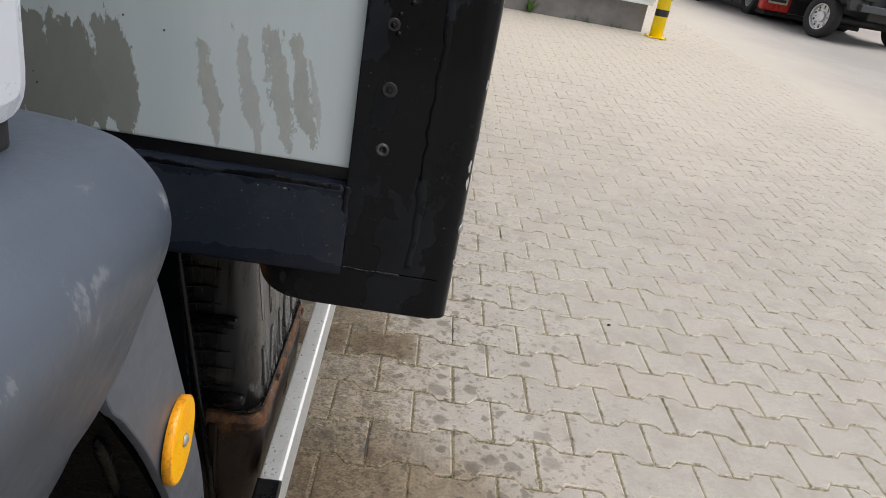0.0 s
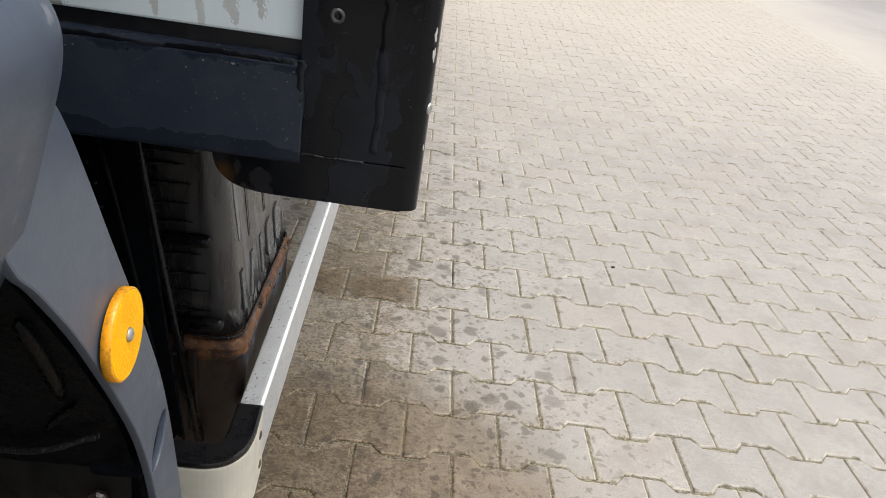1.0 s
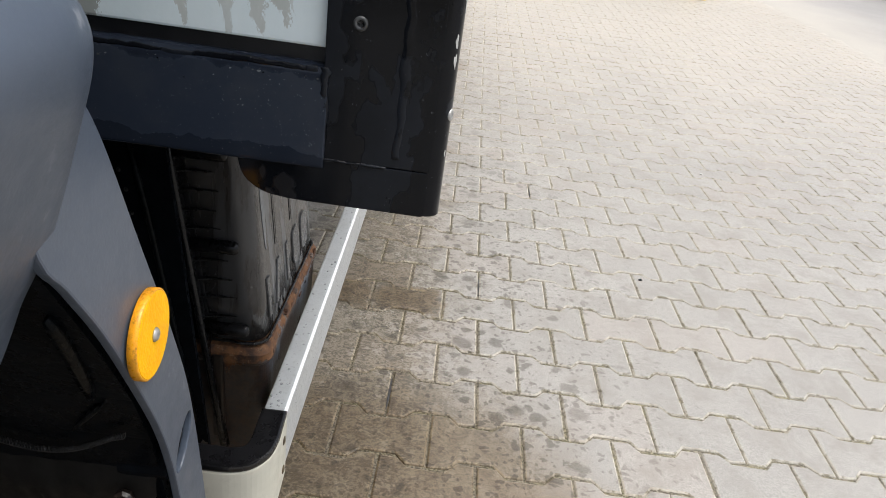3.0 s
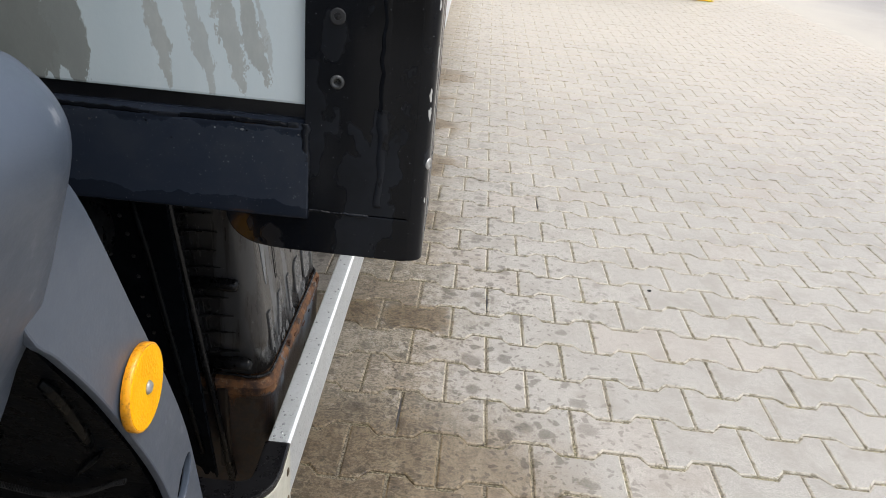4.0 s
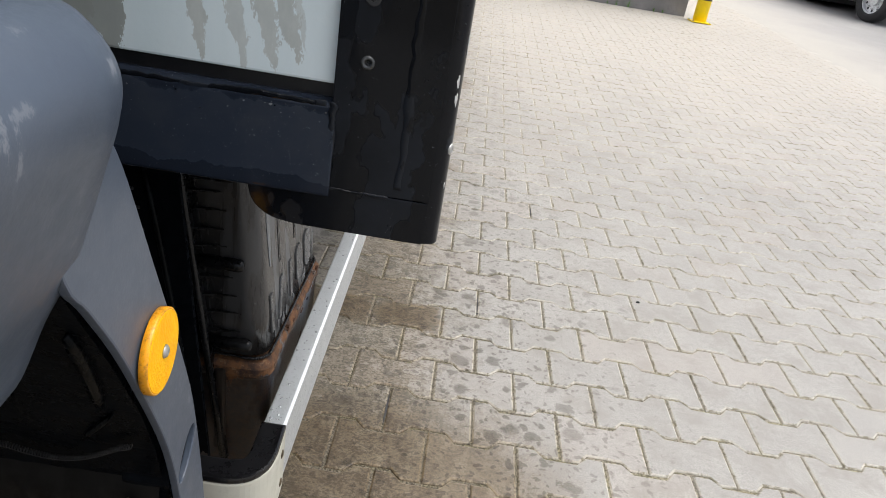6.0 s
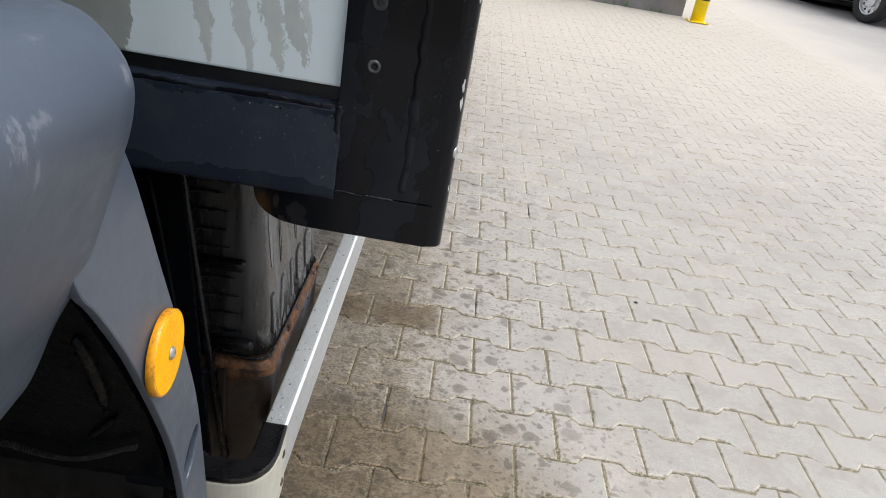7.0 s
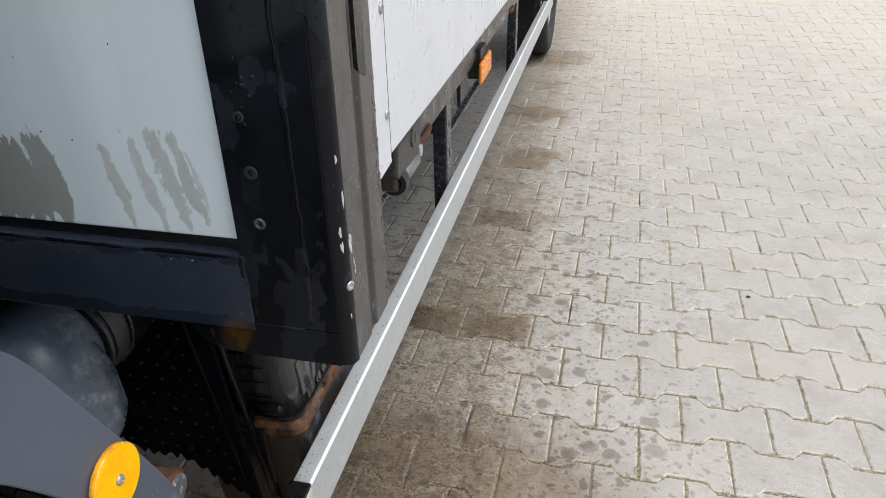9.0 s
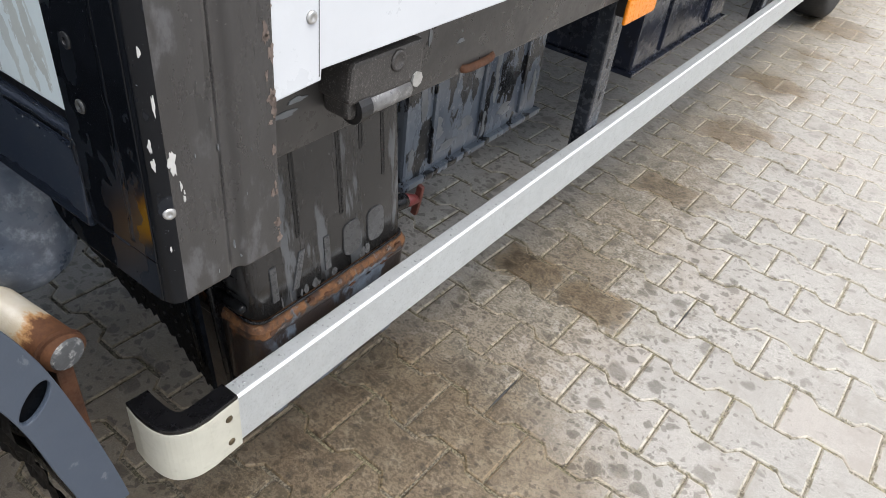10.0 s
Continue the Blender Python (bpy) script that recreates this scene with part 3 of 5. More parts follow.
    for x, y, k in SOAKED:
        dx = calc(n, l, "MULTIPLY", calc(n, l, "ABSOLUTE", calc(n, l, "SUBTRACT", sx, x)), 1 / 0.102)
        dy = calc(n, l, "MULTIPLY", calc(n, l, "ABSOLUTE", calc(n, l, "SUBTRACT", sy, y)), 1 / 0.077)
        edge = calc(n, l, "ADD", calc(n, l, "MAXIMUM", dx, dy), calc(n, l, "MULTIPLY", rough_noise, 1.5))
        wet = calc(n, l, "MAXIMUM", wet, ramp(n, l, edge, 0.74, 1.06, k * 0.8, 0))
    brown = mix(n, l, ramp(n, l, noise_tex(n, l, 13, 6, 0.7), 0.35, 0.65), (0.60, 0.51, 0.38), (0.49, 0.385, 0.26))
    col = mix(n, l, wet, col, mix(n, l, 1.0, col, brown, "MULTIPLY"))
    # bevelled rims painted lighter, as if catching the sky, with sand and moss
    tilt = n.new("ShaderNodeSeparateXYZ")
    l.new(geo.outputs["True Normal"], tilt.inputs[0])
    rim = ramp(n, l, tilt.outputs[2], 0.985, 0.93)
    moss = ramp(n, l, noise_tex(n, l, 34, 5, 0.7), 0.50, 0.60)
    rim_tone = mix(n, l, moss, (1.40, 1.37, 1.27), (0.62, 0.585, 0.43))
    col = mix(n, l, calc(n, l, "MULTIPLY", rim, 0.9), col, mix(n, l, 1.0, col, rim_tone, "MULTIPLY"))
    l.new(col, b.inputs["Base Color"])
    l.new(ramp(n, l, calc(n, l, "MAXIMUM", wet, drops), 0, 1, 0.56, 0.40), b.inputs["Roughness"])
    b.inputs["Specular IOR Level"].default_value = 0.45
    bump(n, l, calc(n, l, "ADD", calc(n, l, "MULTIPLY", fine, 0.7), calc(n, l, "MULTIPLY", grit, 0.6)), b, 0.9, 0.0026)
    return m


def joint_mat():
    """Sand, dirt and moss in the joints."""
    m, n, l, b = nodes_of("joint_sand")
    sep = n.new("ShaderNodeSeparateXYZ")
    l.new(n.new("ShaderNodeNewGeometry").outputs["Position"], sep.inputs[0])
    fine, patch = noise_tex(n, l, 210, 5, 0.7), noise_tex(n, l, 9, 5, 0.7)
    col = mix(n, l, ramp(n, l, fine, 0.40, 0.62), (0.075, 0.065, 0.049), (0.31, 0.28, 0.22))
    green = mix(n, l, ramp(n, l, fine, 0.42, 0.6), (0.080, 0.074, 0.034), (0.30, 0.275, 0.155))
    col = mix(n, l, ramp(n, l, patch, 0.46, 0.60, 0, 0.55), col, green)
    # joints turn paler and more even with distance
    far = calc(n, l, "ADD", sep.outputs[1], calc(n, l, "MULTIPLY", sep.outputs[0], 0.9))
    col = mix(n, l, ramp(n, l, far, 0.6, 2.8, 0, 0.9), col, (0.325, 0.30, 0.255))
    wet = ramp(n, l, calc(n, l, "ADD", sep.outputs[0], calc(n, l, "MULTIPLY", patch, 0.5)), 0.15, 0.65, 0.5, 0)
    col = mix(n, l, calc(n, l, "MULTIPLY", wet, ramp(n, l, sep.outputs[1], 1.2, 3.5, 1, 0.4)), col, mix(n, l, 1.0, col, (0.42, 0.38, 0.32), "MULTIPLY"))
    l.new(col, b.inputs["Base Color"])
    b.inputs["Roughness"].default_value = 0.9
    bump(n, l, fine, b, 0.9, 0.004)
    return m


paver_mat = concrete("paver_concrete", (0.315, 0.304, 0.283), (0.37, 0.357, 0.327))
joint_sand = joint_mat()


def asphalt_mat():
    m, n, l, b = nodes_of("dusty_road")
    base = mix(n, l, ramp(n, l, noise_tex(n, l, 0.35, 4), 0.35, 0.65), (0.235, 0.23, 0.222), (0.30, 0.292, 0.28))
    base = mix(n, l, ramp(n, l, noise_tex(n, l, 0.8, 4, 0.6, None, (1, 0.25, 1)), 0.45, 0.7, 0, 0.5), base, (0.27, 0.255, 0.235))
    base = mix(n, l, ramp(n, l, noise_tex(n, l, 60, 4), 0.5, 0.75, 0, 0.4), base, (0.22, 0.21, 0.195))
    sep = n.new("ShaderNodeSeparateXYZ")
    l.new(n.new("ShaderNodeNewGeometry").outputs["Position"], sep.inputs[0])
    side = calc(n, l, "ADD", sep.outputs[0], calc(n, l, "MULTIPLY", noise_tex(n, l, 1.1, 5, 0.65), 1.6))
    base = mix(n, l, ramp(n, l, side, 4.3, 6.4, 0.95, 0), base, (0.385, 0.362, 0.322))
    l.new(base, b.inputs["Base Color"])
    b.inputs["Roughness"].default_value = 0.9
    bump(n, l, noise_tex(n, l, 120, 3), b, 0.5, 0.004)
    return m


road_mat = asphalt_mat()


# ---- mesh helpers ----
def part(name, bm, material, parent, label="", smooth=False):
    """Links a bmesh as ONE mesh object under a thing or under a part."""
    me = bpy.data.meshes.new(name)
    bmesh.ops.recalc_face_normals(bm, faces=bm.faces)
    bm.to_mesh(me)
    bm.free()
    me.materials.append(material)
    if smooth:
        me.polygons.foreach_set("use_smooth", [True] * len(me.polygons))
    ob = new(name, me)
    ob.parent = parent
    return tagged(ob, label)


def box(x0, x1, y0, y1, z0, z1, bevel=0.0, bm=None, seg=2):
    b = bmesh.new()
    bmesh.ops.create_cube(b, size=1)
    for v in b.verts:
        v.co = ((x0 + x1) / 2 + v.co.x * (x1 - x0), (y0 + y1) / 2 + v.co.y * (y1 - y0), (z0 + z1) / 2 + v.co.z * (z1 - z0))
    if bevel:
        bmesh.ops.bevel(b, geom=b.edges[:], offset=bevel, segments=seg, affect="EDGES", profile=0.6)
    return join(bm, b)


def join(bm, b):
    """Adds the mesh b to bm (or returns b where there is none)."""
    if bm is None:
        return b
    me = bpy.data.meshes.new("tmp")
    b.to_mesh(me)
    b.free()
    bm.from_mesh(me)
    bpy.data.meshes.remove(me)
    return bm


def prism(pts, axis, a, c, bevel=0.0, bm=None, seg=2):
    """A polygon pushed along an axis from a to c. pts hold the other two coordinates in xyz order."""
    b = bmesh.new()
    k = "xyz".index(axis)

    def at(p, s):
        q = list(p)
        q.insert(k, s)
        return b.verts.new(q)

    lo, hi = [at(p, a) for p in pts], [at(p, c) for p in pts]
    b.faces.new(lo)
    b.faces.new(hi[::-1])
    for i in range(len(pts)):
        j = (i + 1) % len(pts)
        b.faces.new((lo[i], hi[i], hi[j], lo[j]))
    bmesh.ops.recalc_face_normals(b, faces=b.faces)
    if bevel:
        rim = [e for e in b.edges if len({round(v.co[k], 6) for v in e.verts}) == 1]
        bmesh.ops.bevel(b, geom=rim, offset=bevel, segments=seg, affect="EDGES", profile=0.6)
    return join(bm, b)


def holed_plate(outline, hole, a, c):
    """A plate across x from a to c, with an outline and one hole, given as (y, z)."""
    b = bmesh.new()
    for pts in (outline, hole):
        vs = [b.verts.new((a, y, z)) for y, z in pts]
        for p, q in zip(vs, vs[1:] + vs[:1]):
            b.edges.new((p, q))
    bmesh.ops.triangle_fill(b, edges=b.edges[:], use_beauty=True)
    out = bmesh.ops.extrude_face_region(b, geom=b.faces[:])
    for v in out["geom"]:
        if isinstance(v, bmesh.types.BMVert):
            v.co.x = c
    bmesh.ops.recalc_face_normals(b, faces=b.faces)
    sharp = [e for e in b.edges if len(e.link_faces) == 2 and e.calc_face_angle() > 1.2]
    bmesh.ops.bevel(b, geom=sharp, offset=0.0016, segments=2, affect="EDGES", profile=0.6)
    return b


def loft(rings, bm=None, closed=True, caps=True):
    b = bmesh.new()
    vs = [[b.verts.new(p) for p in r] for r in rings]
    m = len(rings[0])
    for r0, r1 in zip(vs, vs[1:]):
        for i in range(m if closed else m - 1):
            j = (i + 1) % m
            b.faces.new((r0[i], r0[j], r1[j], r1[i]))
    if caps:
        b.faces.new(vs[0][::-1])
        b.faces.new(vs[-1])
    return join(bm, b)


def lathe(profile, centre, axis, seg=28, bm=None, hollow=False):
    """A body of revolution: rows of (radius, place along the axis); hollow: a ring whose profile closes on itself."""
    a = Vector(axis).normalized()
    u = a.orthogonal().normalized()
    w = a.cross(u)
    c = Vector(centre)
    rings = []
    for r, h in profile:
        rings.append([c + a * h + (u * math.cos(t) + w * math.sin(t)) * max(r, 0.0004) for t in (2 * math.pi * i / seg for i in range(seg))])
    if hollow:
        rings.append(rings[0])
        b = loft(rings, None, caps=False)
        bmesh.ops.remove_doubles(b, verts=b.verts, dist=1e-6)
        return join(bm, b)
    return loft(rings, bm)


def pipe(path, radius, seg=14, bm=None):
    """A round bar along a line of points."""
    pts = [Vector(p) for p in path]
    radii = radius if isinstance(radius, (list, tuple)) else [radius] * len(pts)
    rings, u = [], None
    for i, p in enumerate(pts):
        d = (pts[min(i + 1, len(pts) - 1)] - pts[max(i - 1, 0)]).normalized()
        u = d.orthogonal().normalized() if u is None else (u - d * u.dot(d)).normalized()
        w = d.cross(u)
        rings.append([p + (u * math.cos(t) + w * math.sin(t)) * radii[i] for t in (2 * math.pi * k / seg for k in range(seg))])
    return loft(rings, bm)


def ridge(line, width, height, rng, out=(0, -1, 0), bm=None):
    """A low, uneven bead of weld or sealant laid along a line of points on a face that looks along out."""
    o = Vector(out)
    pts = [Vector(p) for p in line]
    rings, w, h, k = [], width, height, 0.0
    for i, p in enumerate(pts):
        d = (pts[min(i + 1, len(pts) - 1)] - pts[max(i - 1, 0)]).normalized()
        s = d.cross(o).normalized()
        w = 0.88 * w + 0.12 * width * rng.uniform(0.0, 2.0)
        h = 0.8 * h + 0.2 * height * rng.uniform(0.0, 2.0)
        k = 0.85 * k + 0.15 * rng.uniform(-0.6, 0.6) * width
        rings.append([p + s * (a * w + k) + o * (b * h) for a, b in ((-0.5, -0.3), (-0.33, 0.55), (-0.1, 0.95), (0.12, 1.0), (0.34, 0.5), (0.5, -0.3))])
    return loft(rings, bm)


def rounded(pts, r, seg=5):
    """A polygon with its corners rounded off. r: one radius, or one for each corner."""
    out, m = [], len(pts)
    rr = r if isinstance(r, (list, tuple)) else [r] * m
    for i in range(m):
        p, a, c = Vector(pts[i]), Vector(pts[i - 1]), Vector(pts[(i + 1) % m])
        if rr[i] <= 0:
            out.append(tuple(p))
            continue
        k = min(rr[i], (a - p).length * 0.49, (c - p).length * 0.49)
        s, e = p + (a - p).normalized() * k, p + (c - p).normalized() * k
        for j in range(seg + 1):
            f = j / seg
            out.append(tuple(s * (1 - f) ** 2 + p * 2 * f * (1 - f) + e * f * f))
    return out


def smooth_line(pts, steps=6):
    """A Catmull-Rom line through points."""
    v = [Vector(p) for p in pts]
    out = []
    for i in range(len(v) - 1):
        p0, p1, p2, p3 = v[max(i - 1, 0)], v[i], v[i + 1], v[min(i + 2, len(v) - 1)]
        for j in range(steps):
            t = j / steps
            out.append(tuple(0.5 * (2 * p1 + (p2 - p0) * t + (2 * p0 - 5 * p1 + 4 * p2 - p3) * t * t + (3 * p1 - p0 - 3 * p2 + p3) * t ** 3)))
    out.append(tuple(v[-1]))
    return out


def thing(name, label, category, m=None, group="", kind=""):
    ob = new(name)
    if m is not None:
        ob.matrix_world = m
    return tagged(ob, label, category, group, kind)


def blot(cx, cz, w, h, rng, wob=0.22, num=26):
    """A ragged blot outline round a centre."""
    ph = [rng.uniform(0, 6.28) for _ in range(5)]
    pts = []
    for i in range(num):
        t = 2 * math.pi * i / num
        k = 1 + wob * (math.sin(3 * t + ph[0]) * 0.5 + math.sin(5 * t + ph[1]) * 0.4 + math.sin(9 * t + ph[2]) * 0.35 + rng.uniform(-0.35, 0.35))
        pts.append((cx + w / 2 * k * math.cos(t), cz + h / 2 * k * math.sin(t)))
    return pts


# ---- ground: level by the truck, then rising gently to the building ----
def gz(y):
    q = (y - 2.38) / 0.3
    return 0.0135 * (q if q > 30 else math.log1p(math.exp(q)))


EDGE = 3.62  # where the paving ends and the road begins


def ground():
    ys = [-400, -60, -20, -8, -4] + [-2 + 0.25 * i for i in range(50)] + [11, 12, 14, 17, 20, 26]
    xs = [-400, -60, -20, -10, -5, -2, 0, 2, EDGE, 6, 9, 14, 20, 60, 400]
    top = gz(26)
    rows = [[(x, y, gz(y) - 0.0038) for x in xs] for y in ys] + [[(x, y, top - 0.0038) for x in xs] for y in (60, 400, 2500)]
    rows = [[(x * 6 if abs(x) == 400 else x, y, z) for x, y, z in r] for r in rows]
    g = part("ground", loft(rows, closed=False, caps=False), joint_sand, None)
    tagged(g, "sandy bed under the paving, running out to the horizon", "ground", kind="structure")
    rows = [[(x, y, gz(y) + z) for x, z in ((EDGE - 0.15 + 0.05 * math.sin(y * 2.1), -0.005), (EDGE + 0.5, 0.006), (5, 0.006), (7, 0.006), (10, 0.006), (20, 0.006), (60, 0.006))] for y in [-40, -10, -4] + [-2 + 0.25 * i for i in range(50)] + [11, 12, 14, 17, 20, 26]]
    r = part("road", loft(rows, closed=False, caps=False), road_mat, None)
    tagged(r, "dusty pale grey asphalt road beside the paving", "road", kind="structure")


ground()

# ---- the box truck ----
TRUCK = thing("box_truck", "white box truck with black frame and grey fender, parked on paving", "truck", pose(-0.143, -0.685, -0.004, 0.3, 0, 1.2))


def truck_box(root):
    rng = random.Random(3)
    # corner post: bent sheet with a rounded nose and a pressed groove in its side
    prof = rounded([(-0.096, 0.004), (-0.096, -0.003), (-0.046, -0.003), (-0.041, -0.0035), (-0.036, -0.004), (0, -0.006), (0.0, 0.048), (-0.005, 0.053), (-0.005, 0.06),
                    (0.0, 0.065), (0.0, 0.104), (-0.02, 0.104), (-0.02, 0.03), (-0.05, 0.02)], [0, 0, 0.003, 0.003, 0.003, 0.014, 0.003, 0.003, 0.003, 0.003, 0.002, 0, 0, 0], 12)
    post = part("corner_post", prism(prof, "z", 0.786, 3.2, 0.002), grey_post, root, "dark grey steel corner post with chipped paint")
    # front skin of the post, glossy black
    front = prism(rounded([(-0.097, 0.8245), (-0.0115, 0.8245), (-0.0115, 3.2), (-0.097, 3.2)], 0.002), "y", -0.0075, -0.0045, 0.0008)
    part("post_front", front, black_gloss, post, "wet glossy black front plate")
    def nose(f, off):
        """A point on the rounded nose: f runs from the front (0) to the side (1)."""
        g = 1 - f
        p = Vector((-0.014 * g * g, -0.006 * g * g - 0.012 * f * g + 0.008 * f * f))
        d = Vector((g, f)).normalized()
        return (p.x + d.y * off, p.y - d.x * off)

    skin = [nose(k / 24, 0.0006) for k in range(23)]
    part("post_nose", prism(skin + [nose(k / 24, -0.002) for k in reversed(range(23))], "z", 0.7868, 3.2), black_gloss, post, "rounded black nose of the post")
    part("weld_bead", ridge([(-0.038, -0.0074, 0.832 + 0.003 * i) for i in range(470)], 0.008, 0.0006, rng), black_gloss, post, "", True)
    part("rivet", lathe([(0.0054, 0), (0.0054, 0.0009), (0.0046, 0.0018), (0.0030, 0.0020), (0.0025, 0.0003), (0.0, 0.0003)], (-0.0727, -0.0072, 0.930), (0, -1, 0), 20), dull_zinc, post, "dull zinc blind rivet", True)
    for x, z, q in ((-0.0735, 0.977, 1.0), (-0.0765, 1.024, 0.8), (-0.078, 1.12, 1.0), (-0.079, 1.165, 1.0)):
        eye = part("rivet", lathe([(0.0060 * q, 0), (0.0060 * q, 0.0008), (0.0052 * q, 0.0013), (0.0028, 0.0013), (0.0026, 0.0)], (x, -0.0072, z), (0, -1, 0), 20, hollow=True), rivet_grey, post, "dark flat rivet washer")
        part("rivet_hole", lathe([(0.0030, 0), (0.0, 0.0003)], (x, -0.0077, z), (0, -1, 0), 14), tank_black, eye)
    for _ in range(14):
        x, z, q = rng.gauss(-0.072, 0.008), rng.gauss(1.055, 0.03), rng.uniform(0.0010, 0.0026)
        part("water_drop", lathe([(q, 0), (q * 0.8, q * 0.35), (q * 0.4, q * 0.55), (0.0, q * 0.6)], (x, -0.0074, z), (0, -1, 0.15), 10), black_gloss, post, "", True)
    part("screw", lathe([(0.005, 0), (0.0046, 0.0015), (0.002, 0.0026), (0.0015, 0.0012), (0, 0.0012)], (-0.0012, 0.0025, 0.8705), (1, -0.35, 0), 18), zinc, post, "domed bright screw head", True)
    part("weld_bead", ridge([(-0.0960, -0.0085, 0.8265 + 0.0011 * i) for i in range(64)], 0.007, 0.0010, rng), black_gloss, post, "rough weld seam", True)
    # sheet edges and chips
    def on_nose(pts):
        """A thin flake bent round the nose of the post; pts hold the way round it and the height."""
        rows = [[(*nose(u / 0.0215, off), z) for u, z in pts] for off in (-0.001, 0.0011)]
        return loft(rows)

    for u, z, w, h in ((0.011, 0.926, 0.0024, 0.010), (0.0115, 0.912, 0.0030, 0.009), (0.017, 0.955, 0.0018, 0.014), (0.0135, 0.991, 0.0022, 0.007), (0.014, 0.84, 0.0012, 0.005)):
        part("paint_chip", on_nose(blot(u, z, w, h, rng, 0.3, 14)), chip_white, post, "bare pale chip in the paint")
    # rusty flakes gathered in a few places along the rear edge
    for cz, spread, num in ((0.999, 0.014, 4), (0.960, 0.016, 4), (0.908, 0.014, 4), (0.838, 0.014, 4), (0.811, 0.010, 5), (0.89, 0.07, 5)):
        for _ in range(num):
            z, w = rng.gauss(cz, spread), rng.uniform(0.0012, 0.0062)
            y = 0.1038 - abs(rng.gauss(0, 0.004))
            part("rust_patch", prism(blot(y - w * 0.3, z, w, w * rng.uniform(0.9, 3.0), rng, 0.42, 24), "x", -0.001, 0.0003), flake_tan, post, "pale rusty flaked patch")
    part("paint_chip", prism(blot(0.0095, 0.909, 0.0062, 0.018, rng, 0.34, 26), "x", -0.001, 0.0006), chip_white, post, "bare pale chip in the paint")
    for y, z, w, h in ((0.014, 0.889, 0.0016, 0.007), (0.0155, 0.878, 0.0022, 0.005), (0.016, 0.883, 0.001, 0.004)):
        part("paint_chip", prism(blot(y, z, w, h, rng, 0.4, 12), "x", -0.001, 0.0006), chip_white, post)
    for _ in range(9):
        y, z, q = rng.uniform(0.02, 0.1), rng.uniform(0.79, 1.05), rng.uniform(0.0003, 0.0007)
        part("speck", prism(blot(y, z, q * 1.4, q * rng.uniform(2, 12), rng, 0.4, 8), "x", -0.001, 0.0006), peel_grey, post)
    part("drain_slot", prism(rounded([(0.062, 1.045), (0.082, 1.035), (0.088, 1.6), (0.062, 1.6)], 0.005), "x", -0.015, 0.0008), tank_black, post, "dark recessed slot")
    # front wall: white sandwich panel, sill beam and gusset
    panel = part("front_panel", box(-2.36, -0.094, 0.0, 0.05, 0.908, 3.15, 0.002), white_panel, root, "off-white front panel with peeled grey streaks")
    for _ in range(22):
        x, z, s = rng.uniform(-0.5, -0.1), rng.uniform(0.93, 1.25), rng.uniform(0.0003, 0.0007)
        part("speck", prism(blot(x, z, s * 2, s * rng.uniform(1.5, 5), rng, 0.3, 8), "y", -0.0006, 0.001), black_rubber, panel)
    part("sill_beam", prism(rounded([(-0.012, 0.817), (-0.008, 0.893), (0.0, 0.897), (0.06, 0.897), (0.06, 0.817)], 0.004), "x", -2.36, -0.0935, 0.001), navy_gloss, root, "glossy dark navy steel sill beam")
    part("sealant", ridge([(-0.62 + 0.0016 * i, -0.0072, 0.8925) for i in range(325)], 0.006, 0.0006, rng), black_gloss, root, "crumbly black sealant", True)
    for _ in range(46):
        x, z, q = rng.uniform(-0.52, -0.10), 0.888 - abs(rng.gauss(0, 0.005)), rng.uniform(0.0004, 0.0014)
        part("crumb", prism(blot(x, z, q * rng.uniform(1, 2.2), q, rng, 0.4, 9), "y", -0.0091, -0.0062), rng.choice((peel_grey, mark_grey, black_gloss)), root, "")
    # black strip in place of the shadow in the gap below the panel
    part("gap_shade", box(-2.36, -0.096, 0.004, 0.04, 0.893, 0.91), black_rubber, root)
    gus = rounded([(-0.162, 0.822), (-0.158, 0.802), (-0.142, 0.790), (-0.118, 0.787), (-0.012, 0.786), (-0.012, 0.8237), (-0.098, 0.8237), (-0.098, 0.822)], [0, 0.01, 0.01, 0.01, 0.002, 0.001, 0, 0])
    g = part("gusset", prism(gus, "y", -0.0074, 0.0, 0.0008), black_gloss, root, "glossy black corner gusset")
    part("weld_bead", ridge([(-0.098 + 0.0009 * i, -0.0074, 0.824) for i in range(60)], 0.0026, 0.0012, rng), black_gloss, g, "", True)
    # side wall
    side = part("side_panel", prism([(0.102, 0.922), (0.155, 0.926), (0.156, 0.935), (5.6, 0.94), (5.6, 3.15), (0.102, 3.15)], "x", -0.05, -0.003, 0.0015), side_white, root, "clean white side panel")
    for y, z in ((0.145, 0.980), (0.145, 1.08), (0.139, 1.18), (0.139, 1.28)):
        part("rivet", lathe([(0.0055, 0), (0.005, 0.0015), (0.0028, 0.0025), (0.002, 0.0012), (0, 0.0012)], (-0.003, y, z), (1, 0, 0), 18), zinc, side, "", True)
    part("seam", box(-0.004, -0.0027, 0.1525, 0.1532, 0.93, 3.1), dark_seal, side)
    part("post_gap", box(-0.03, -0.006, 0.098, 0.1035, 0.93, 3.1), dark_seal, side)
    for k in range(3):
        y, z = 0.3 + 0.25 * k, 1.0 + 0.02 * k
        part("scratch", pipe([(-0.0028, y + 0.02 * i, z + 0.007 * i) for i in range(3)], 0.0004, 5), stain_grey, side)
    part("floor_rail", prism(rounded([(-0.065, 0.835), (-0.05, 0.835), (-0.045, 0.94), (-0.08, 0.94)], 0.003), "y", 0.06, 5.6), grey_rail, root, "dark grey floor side rail")
